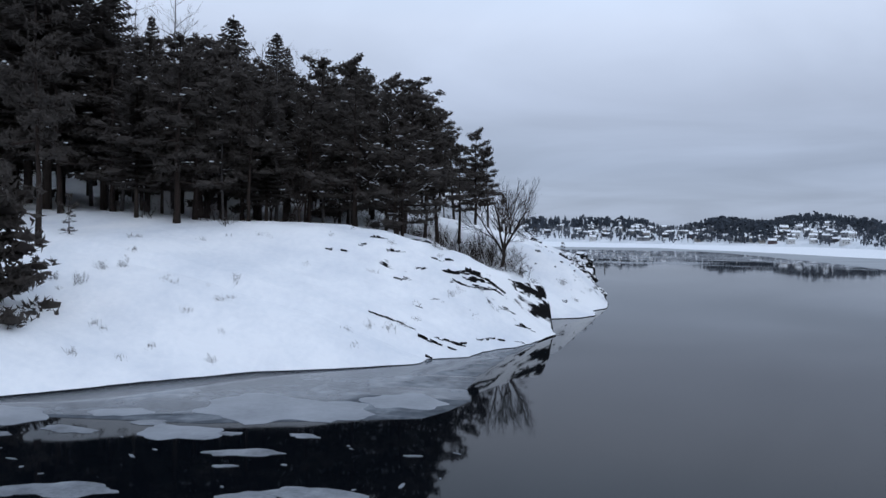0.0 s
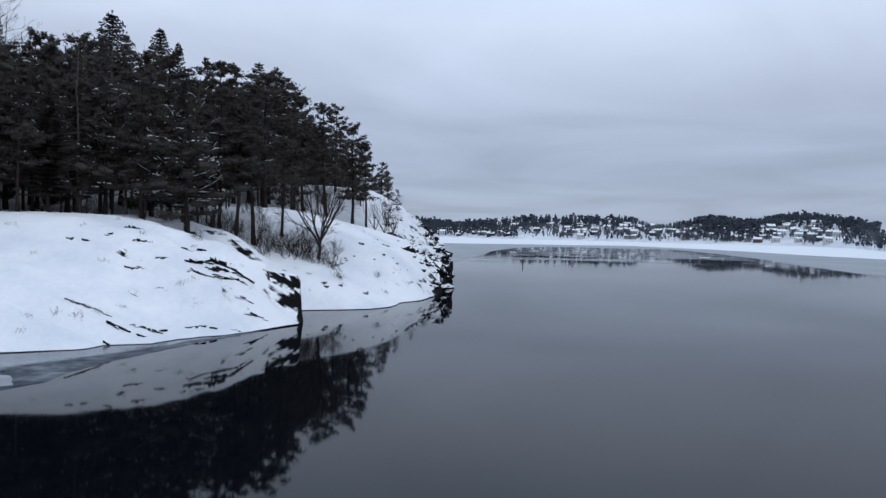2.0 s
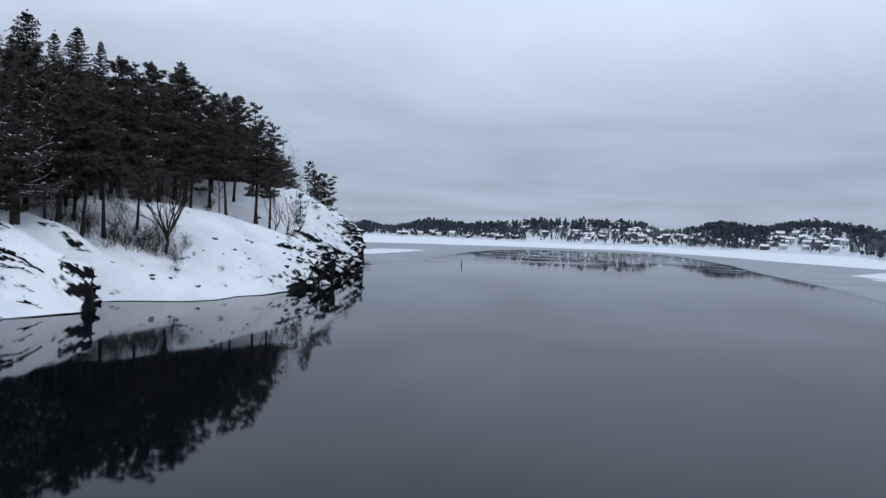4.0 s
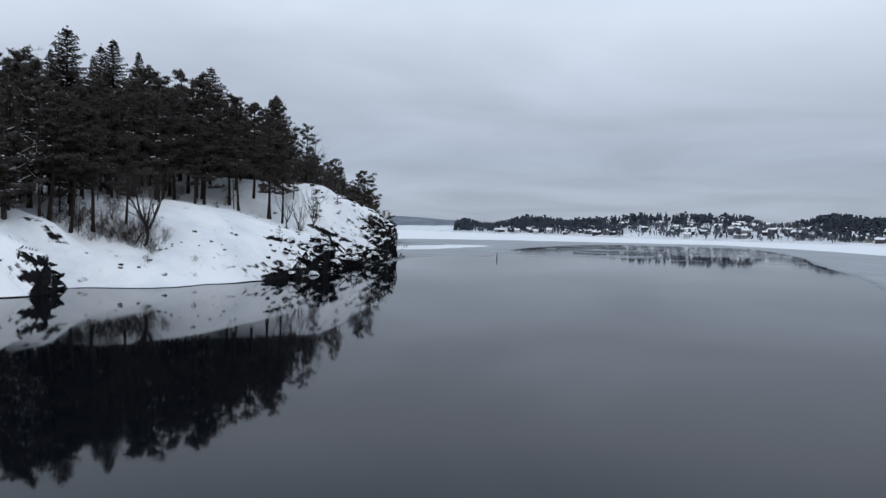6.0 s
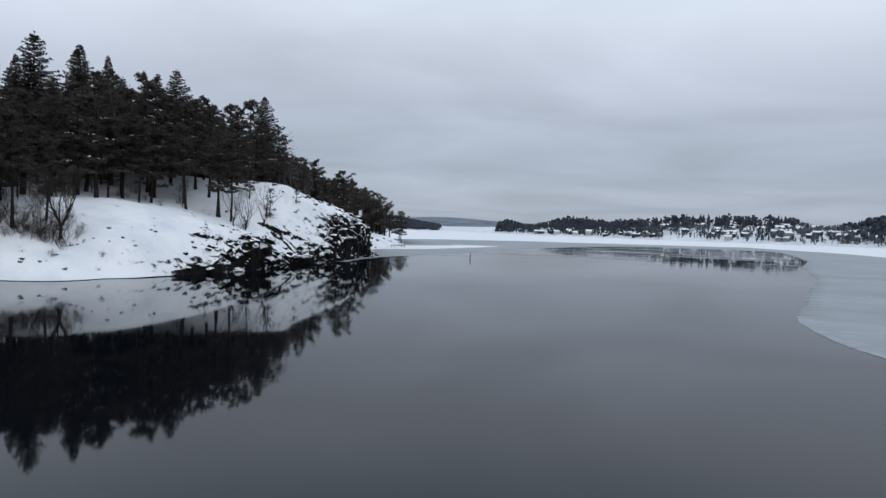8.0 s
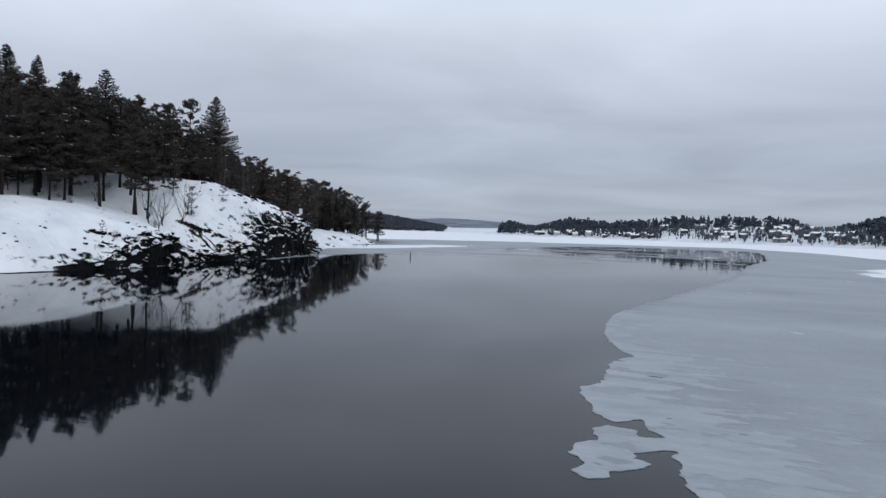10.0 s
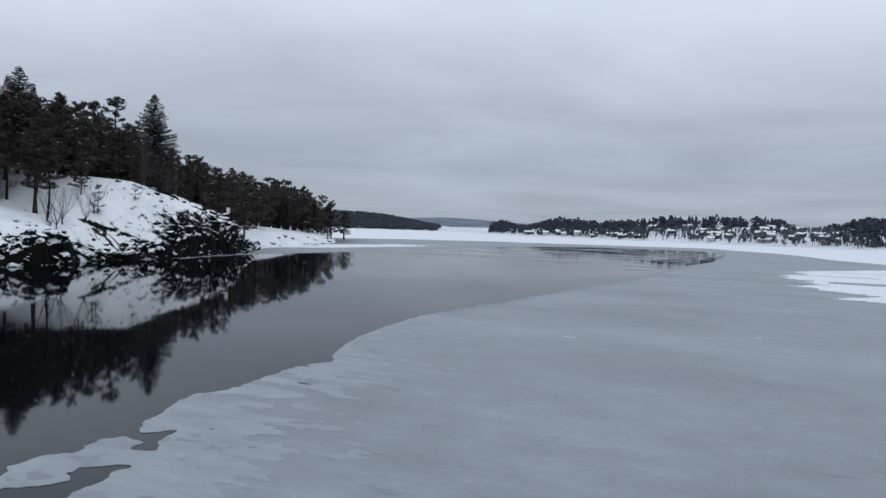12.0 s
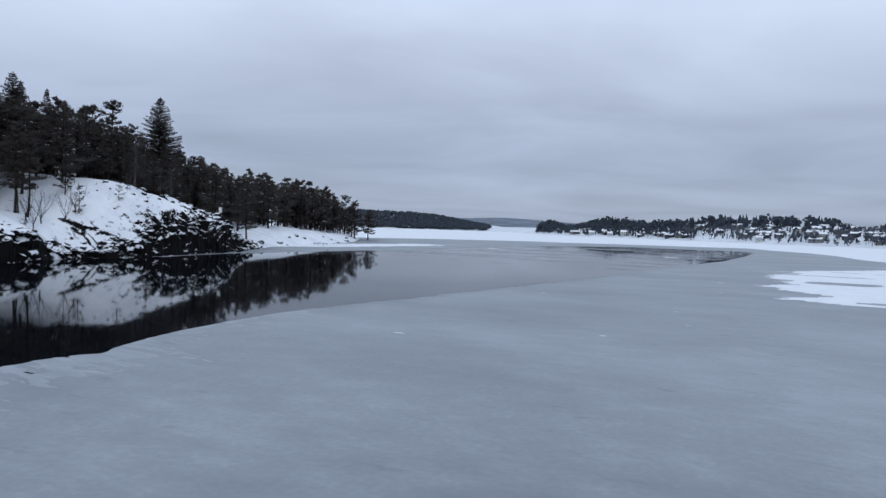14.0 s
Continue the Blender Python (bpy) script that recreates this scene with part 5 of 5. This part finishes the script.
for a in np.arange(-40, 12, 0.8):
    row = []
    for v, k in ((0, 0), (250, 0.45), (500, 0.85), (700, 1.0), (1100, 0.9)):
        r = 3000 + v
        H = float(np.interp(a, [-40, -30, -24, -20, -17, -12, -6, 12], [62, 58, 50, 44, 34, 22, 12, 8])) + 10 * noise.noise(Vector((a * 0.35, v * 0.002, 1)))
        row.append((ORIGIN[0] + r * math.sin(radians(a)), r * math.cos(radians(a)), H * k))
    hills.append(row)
tagged(grid_mesh("distant_hills", np.array(hills), HAZED_FOREST), "pale snowy hills at the end of the lake, haze in their colour", "hills")

HOUSE_PAINT = [mat_simple(n, tuple(c * 0.85 for c in col), col, 0.8, 0.8, 0.2) for n, col in (("white_boards", (0.52, 0.52, 0.52)), ("red_boards", (0.09, 0.062, 0.06)), ("dark_boards", (0.045, 0.042, 0.045)), ("ochre_boards", (0.27, 0.25, 0.225)), ("grey_boards", (0.22, 0.225, 0.235)))]
GLASS_DARK = mat_simple("window_glass", (0.02, 0.024, 0.03), (0.05, 0.055, 0.06), 1.0, 0.1, 0.5)
TILE_DARK = mat_simple("dark_eaves", (0.03, 0.03, 0.032), (0.07, 0.07, 0.072), 1.0, 0.8, 0.2)


def make_house(k, L, W, hw, hr):
    """A gabled wooden house: walls, snow on the roof, eaves, windows, door and chimney."""
    colour = ("white", "dull red", "dark brown", "pale ochre", "grey")[k]
    root = thing("house", colour + " wooden house with snow on its gabled roof", "house", "houses on the far shore")
    w = Shape()
    w.box((-L / 2, -W / 2, -2.5), (L / 2, W / 2, hw))
    for sx in (-L / 2, L / 2):
        w.tri(Vector((sx, -W / 2, hw)), Vector((sx, W / 2, hw)), Vector((sx, 0, hw + hr)))
    part("wall", w, HOUSE_PAINT[k], root, colour + " boarded walls")
    for sy in (-1, 1):
        r, e = Shape(), Shape()
        for sh, z0, z1, o in ((e, 0.0, 0.22, 0.5), (r, 0.224, 0.62, 0.45)):
            a, b = Vector((0, sy * (W / 2 + o), hw - 0.5 * hr * o / (W / 2))), Vector((0, 0, hw + hr))
            n = len(sh.v)
            for x in (-L / 2 - o, L / 2 + o):
                for p in (a, b):
                    for z in (z0, z1):
                        sh.v.append(Vector((x, p.y, p.z + z)))
            sh.f += [tuple(n + i for i in q) for q in ((0, 1, 3, 2), (4, 6, 7, 5), (0, 4, 5, 1), (2, 3, 7, 6), (1, 5, 7, 3), (0, 2, 6, 4))]
        roof = part("roof", e, TILE_DARK, root, "dark eaves")
        part("roof_snow", r, SNOW, roof, "thick white snow")
    for sy in (-1, 1):
        for i in range(3):
            x = (i - 1) * L * 0.3
            for z in ([1.2] if hw < 4 else [1.2, 3.9]):
                if z == 1.2 and i == 1:
                    d = Shape()
                    d.box((x - 0.5, sy * W / 2 - 0.06, 0.1), (x + 0.5, sy * W / 2 + 0.06, 2.1))
                    part("door", d, TILE_DARK, root)
                    continue
                g = Shape()
                g.box((x - 0.7, sy * W / 2 - 0.05, z), (x + 0.7, sy * W / 2 + 0.05, z + 1.3))
                part("window", g, GLASS_DARK, root, "dark glazed window")
    c = Shape()
    c.box((L * 0.15 - 0.4, -0.4, hw + hr * 0.5), (L * 0.15 + 0.4, 0.4, hw + hr + 1.1))
    part("chimney", c, TILE_DARK, root)
    return root


HOUSES = [make_house(0, 9, 7, 4.4, 2.2), make_house(1, 9.5, 7, 2.8, 2.2), make_house(2, 11, 7.5, 2.9, 2.0), make_house(3, 8, 7, 4.4, 2.2), make_house(4, 14, 8, 2.6, 1.7)]
hused, taken = set(), []


def put_house(k, a, v, turn=None):
    x, y, z = far_point(a, v)
    if any(math.hypot(x - p, y - q) < 9.5 for p, q in taken):
        return
    taken.append((x, y))
    k2 = wrng.uniform(0.5, 0.8)
    m = Matrix.LocRotScale((x, y, z + 0.6), Euler((0, 0, radians(-a) + (wrng.uniform(-0.5, 0.5) if turn is None else turn))), (k2, k2, k2))
    if k in hused:
        copy_thing(HOUSES[k], m @ Matrix.Diagonal((*(1 / c for c in HOUSES[k].scale), 1)))
    else:
        hused.add(k)
        HOUSES[k].matrix_basis = m


put_house(0, -3.1, 8, 0.1)
put_house(4, -8.6, 60, 0.0)
put_house(0, 12.6, 95, 0.1)
put_house(4, 11.0, 95, 0.1)
for k in range(215):
    a = wrng.choice([wrng.uniform(-8, 6), wrng.uniform(-4, 5), wrng.uniform(6, 14), wrng.uniform(7, 13), wrng.uniform(7, 14), wrng.uniform(-17, -8)])
    v = wrng.uniform(10, 110 if a < 6 else 82) if a > -8 else wrng.uniform(8, 35)
    put_house(wrng.choice([0, 0, 1, 2, 2, 3, 4]), a, v)

# ---- small things on the water and the bank ----
pole_paint = mat_simple("weathered_pole", (0.03, 0.03, 0.03), (0.10, 0.09, 0.085), 3.0, 0.8, 0.3)
s = Shape()
s.tube([Vector((0, 0, -1.0)), Vector((0.02, 0, 0.5)), Vector((0.05, 0.02, 1.1))], [0.09, 0.085, 0.06], 8)
ob = new("spar_buoy", s.mesh("spar_buoy", pole_paint, True))
ob.location = (5.2, 140.4, 0)
tagged(ob, "thin dark marker pole standing in the water", "marker pole", "", "thing")

white_paint = mat_simple("white_painted_metal", (0.62, 0.62, 0.6), (0.8, 0.8, 0.78), 2.0, 0.5, 0.4)
beacon = thing("beacon", "small white shore beacon on a short post", "beacon")
bz = ground_z(-13.0, 131.4)
beacon.location = (-13.0, 131.4, bz)
s = Shape()
s.tube([Vector((0, 0, -0.3)), Vector((0, 0, 0.75))], [0.06, 0.06], 8)
part("post", s, pole_paint, beacon)
s = Shape()
s.box((-0.22, -0.2, 0.7), (0.22, 0.2, 1.6))
part("lantern_box", s, white_paint, beacon, "white box")
s = Shape()
s.box((-0.26, -0.24, 1.6), (0.26, 0.24, 1.68))
part("cap", s, TREE_SNOW, beacon, "snow cap")

plank = mat_simple("grey_planks", (0.05, 0.045, 0.04), (0.16, 0.145, 0.13), 2.0, 0.9, 0.2)
jetty = thing("jetty", "small grey wooden jetty with snow on top", "jetty")
jetty.location = (-37.2, 190, 0)
for k in range(8):
    s = Shape()
    s.box((-1.6 + k * 0.5, -0.8, 0.55), (-1.15 + k * 0.5, 0.8, 0.62))
    part("plank", s, plank, jetty)
for sx in (-1.2, 1.9):
    for sy in (-0.7, 0.7):
        s = Shape()
        s.tube([Vector((sx, sy, -0.8)), Vector((sx, sy, 0.55))], [0.08, 0.07], 6)
        part("post", s, plank, jetty)
s = Shape()
s.lump((0.4, 0, 0.66), (1.9, 0.75, 0.10), random.Random(2), 0.08, 4, 12)
part("snow_cover", s, TREE_SNOW, jetty, "white snow cover", True)


# ---- rocks, tufts and loose ice ----
def ledge(x0, y0, x1, y1, h, seed):
    """A broken rock lip: angular blocks of all sizes in a crooked line, half buried in the snow."""
    rng = random.Random(seed)
    root = thing("rock_ledge", "dark rock ledge breaking through the snow", "rock", "ledges on the bank")
    home = Vector(((x0 + x1) / 2, (y0 + y1) / 2, 0))
    home.z = ground_z(home.x, home.y)
    root.location = home
    a, b = Vector((x0, y0, 0)), Vector((x1, y1, 0))
    d = (b - a).normalized()
    down = Vector((d.y, -d.x, 0))
    L, at = (b - a).length, 0.0
    while at < L:
        w = rng.uniform(0.10, 0.34) * (0.6 + 1.2 * h)
        if noise.noise(Vector((at * 0.8, seed * 2.1, 7))) > -0.28:
            p = a + d * (at + w / 2) + down * (0.26 * noise.noise(Vector((at * 1.1, seed * 3.7, 0))) + rng.uniform(-0.07, 0.07))
            hh = 1.2 * h * rng.uniform(0.2, 0.7) * (0.45 + 0.65 * math.sin(math.pi * min(1, (at + w / 2) / L)))
            deep = rng.uniform(0.18, 0.42) * (0.7 + h)
            s = Shape()
            for dz in (-0.3, 1.0):
                for sa, sb in ((-1, -1), (1, -1), (1, 1), (-1, 1)):
                    q = p + d * sa * w * rng.uniform(0.45, 0.85) + down * (sb * deep * rng.uniform(0.3, 0.65))
                    top = hh * rng.uniform(0.5, 1.2) if sb > 0 else -0.02
                    s.v.append(Vector((q.x, q.y, ground_z(q.x, q.y) + (dz if dz < 0 else top))) - home)
            s.f += [(0, 3, 2, 1), (4, 5, 6, 7), (0, 1, 5, 4), (1, 2, 6, 5), (2, 3, 7, 6), (3, 0, 4, 7)]
            part("block", s, SNOW_ON_ROCK, root)
        at += w * rng.uniform(0.55, 1.05)
    return root


for i, q in enumerate(((-12.2, 41.2, -11.1, 41.5, 0.25), (-9.0, 42.8, -8.3, 43.3, 0.25), (-7.2, 42.1, -6.6, 42.6, 0.2), (-5.6, 42.9, -2.4, 44.9, 0.5), (-4.4, 43.2, -2.6, 44.4, 0.4), (-7.1, 38.2, -5.9, 38.3, 0.25), (-5.6, 39.9, -4.8, 40.2, 0.16), (-6.2, 34.7, -3.5, 35.4, 0.22), (-3.5, 36.6, -3.2, 36.9, 0.3), (-2.8, 38.2, -0.5, 40.0, 0.3), (-4.5, 33.8, -3.6, 33.7, 0.3), (-10.4, 44.0, -9.6, 44.6, 0.25), (-2.2, 42.6, -1.5, 43.2, 0.2), (-8.2, 46.0, -7.0, 47.4, 0.35), (-5.0, 42.2, -3.4, 43.0, 0.22), (-3.8, 43.0, -2.0, 44.2, 0.25), (-8.0, 40.4, -7.2, 40.9, 0.18), (-6.6, 44.2, -5.4, 44.9, 0.25), (-4.6, 36.0, -3.0, 36.9, 0.2), (-1.2, 41.8, -0.4, 42.6, 0.3), (-7.8, 35.4, -5.6, 35.9, 0.14), (-10.6, 42.4, -9.8, 42.9, 0.2),
    (-6.8, 97.9, -0.8, 98.8, 0.9), (-5.6, 98.9, -1.2, 99.8, 0.7), (-2.6, 95.4, -0.9, 96.6, 0.6), (-0.4, 74.4, 0.6, 78.6, 0.6), (1.6, 74.6, 2.2, 77.4, 0.4), (-15.6, 118.0, -11.2, 119.9, 0.6), (-11.2, 120.5, -9.6, 123.0, 0.6), (-9.2, 123.5, -7.9, 127.6, 0.7), (-16.4, 113.0, -14.6, 117.4, 0.45), (-5.6, 106.6, -4.2, 111.8, 0.7), (-6.8, 108.0, -5.6, 113.0, 0.5), (-7.4, 113.6, -6.6, 117.4, 0.6), (-8.0, 110.0, -7.4, 112.4, 0.4), (-10.4, 133.2, -13.6, 137.4, 0.9), (-15.2, 139.4, -19.4, 144.8, 0.8), (-12.0, 131.0, -15.0, 136.4, 0.6), (-22.0, 146.6, -27.4, 156.0, 0.6))):
    ledge(*q, i)


def crag(n, y0, y1, reach, r0, r1, seed):
    """Angular blocks broken out of a rock face, with snow on their tops."""
    rng = random.Random(seed)
    root = thing("rock_crag", "broken dark rock face with snow on its ledges", "rock", "crags on the shore")
    home = Vector((float(shore_x((y0 + y1) / 2)) - 1, (y0 + y1) / 2, 0))
    root.location = home
    for _ in range(n):
        y, u, r = rng.uniform(y0, y1), reach * rng.random() ** 1.4, rng.uniform(r0, r1)
        x = float(shore_x(y)) - u
        z = ground_z(x, y) if u > 1.2 else ground_z(float(shore_x(y)) - 1.4, y) * rng.uniform(0.05, 1.0)
        bm = bmesh.new()
        lean = Euler((rng.uniform(-0.25, 0.1), rng.uniform(-0.2, 0.3), rng.uniform(-0.7, 0.7))).to_matrix()
        for _ in range(13):
            d = rand_dir(rng)
            d = Vector((d.x * 0.8, d.y * 1.25, max(-0.5, min(0.42, d.z * 0.75)))) * r * rng.uniform(0.8, 1.15)
            bm.verts.new(lean @ d + Vector((x, y, z)) - home)
        hull = bmesh.ops.convex_hull(bm, input=bm.verts)
        bmesh.ops.delete(bm, geom=hull["geom_interior"], context="VERTS")
        s = Shape()
        bm.verts.index_update()
        s.v, s.f = [v.co.copy() for v in bm.verts], [tuple(v.index for v in f.verts) for f in bm.faces]
        bm.free()
        part("block", s, SNOW_ON_ROCK, root)
    return root


crag(22, 46.6, 50.2, 1.2, 0.22, 0.5, 1)
crag(14, 77.5, 89, 1.2, 0.35, 0.8, 3)
crag(24, 89, 104, 2.0, 0.3, 0.8, 4)
crag(22, 106, 122, 3.0, 0.4, 1.0, 5)
crag(30, 122, 146, 2.6, 0.4, 1.1, 6)
crag(16, 145, 162, 3.2, 0.35, 0.9, 7)


def boulder(x, y, r, seed, sink=0.35):
    rng = random.Random(seed)
    s = Shape()
    s.lump((0, 0, 0), (r * rng.uniform(0.8, 1.3), r * rng.uniform(0.8, 1.2), r * rng.uniform(0.5, 0.75)), rng, 0.05, 9, 14)
    for p in s.v:
        k = 1 + 0.35 * noise.noise(p * (1.3 / r) + Vector((seed, 0, 0))) + 0.14 * noise.noise(p * (3.5 / r) + Vector((0, seed, 0)))
        p *= k
    ob = new("boulder", s.mesh("boulder", SNOW_ON_ROCK))
    ob.location = (x, y, max(0.0, ground_z(x, y)) + r * (0.5 - sink))
    ob.rotation_euler = (rng.uniform(-0.3, 0.3), rng.uniform(-0.3, 0.3), rng.uniform(0, 6))
    return tagged(ob, "dark boulder capped with snow", "boulder", "boulders on the shore", "thing")


brng = random.Random(31)
for i, (bx, by, br) in enumerate(((-2.4, 93.3, 0.6), (-2.9, 95.0, 0.8), (-2.7, 97.6, 0.9), (-2.6, 99.4, 0.8), (3.7, 68.6, 0.3), (3.9, 70.2, 0.35), (3.8, 72.0, 0.4), (2.6, 71.2, 0.25), (1.9, 73.2, 0.25), (2.2, 75.0, 0.3), (-2.9, 102.5, 0.8), (-2.4, 105.2, 0.9))):
    boulder(bx, by, br, 500 + i)
for i in range(22):
    y = brng.choice([brng.uniform(73, 87), brng.uniform(96, 134), brng.uniform(134, 150)])
    boulder(float(shore_x(y)) - brng.uniform(-0.3, 1.6), y, brng.uniform(0.3, 0.8), 100 + i)
for i in range(34):
    y = brng.uniform(54, 90)
    boulder(float(shore_x(y)) - brng.uniform(1.0, 7), y, brng.uniform(0.12, 0.22), 200 + i)
for i in range(26):
    y = brng.uniform(94, 136)
    boulder(float(shore_x(y)) - brng.uniform(3, 13), y, brng.uniform(0.1, 0.24), 600 + i)
for i in range(24):
    y = brng.uniform(106, 150)
    boulder(float(shore_x(y)) - brng.uniform(3, 12), y, brng.uniform(0.2, 0.6), 300 + i)
for i in range(12):
    y = brng.uniform(155, 235)
    boulder(float(shore_x(y)) - brng.uniform(-0.5, 5), y, brng.uniform(0.3, 0.8), 400 + i)


def tufts(n, seed):
    """Dry grass and twigs poking out of the snow."""
    rng = random.Random(seed)
    s = Shape()
    for _ in range(n):
        y = rng.choice([rng.uniform(24, 50), rng.uniform(50, 135)])
        u = rng.uniform(1.5, 20 if y < 60 else 14)
        x = float(shore_x(y)) - u
        for _ in range(rng.randint(8, 30)):
            p = Vector((x + rng.gauss(0, 0.13), y + rng.gauss(0, 0.13), 0))
            p.z = ground_z(p.x, p.y) - 0.03
            h = rng.uniform(0.06, 0.26)
            lean = Vector((rng.uniform(-0.4, 0.4), rng.uniform(-0.4, 0.4), 1)) * h
            s.tube([p, p + lean * 0.6, p + lean + Vector((lean.x * 0.4, lean.y * 0.4, 0))], [0.006, 0.005, 0.003], 3, False)
    return tagged(new("dry_grass", s.mesh("dry_grass", GRASS)), "dry brown grass stalks poking through the snow", "grass", "", "stuff")


tufts(130, 8)

prng = random.Random(12)
for cx, cy, rx, ry in ((-6.6, 233, 1.6, 1.2), (47.5, 224, 1.8, 1.2)):
    ob = floe(cx, cy, rx, ry, prng.uniform(-0.3, 0.5), prng, SNOW)
    tagged(ob, "small snow-covered ice floe on open water", group="floes on the lake")


def ice_flecks():
    """Small specks of crusted snow scattered on the ice."""
    rng = random.Random(5)
    s = Shape()
    for _ in range(26):
        x, y = rng.uniform(66, 130), rng.uniform(32, 150)
        if x < edge(EDGE_EAST, y, 0.0) + 3:
            continue
        r = rng.uniform(0.05, 0.2) * (1 + y / 120)
        s.lump((x, y, ICE_Z + 0.004), (r * rng.uniform(0.8, 2.0), r * 0.7, 0.012), rng, 0.35, 3, 8)
    return tagged(new("snow_flecks", s.mesh("snow_flecks", TREE_SNOW, True)), "specks of crusted snow on the grey ice", "snow", "", "stuff")


ice_flecks()
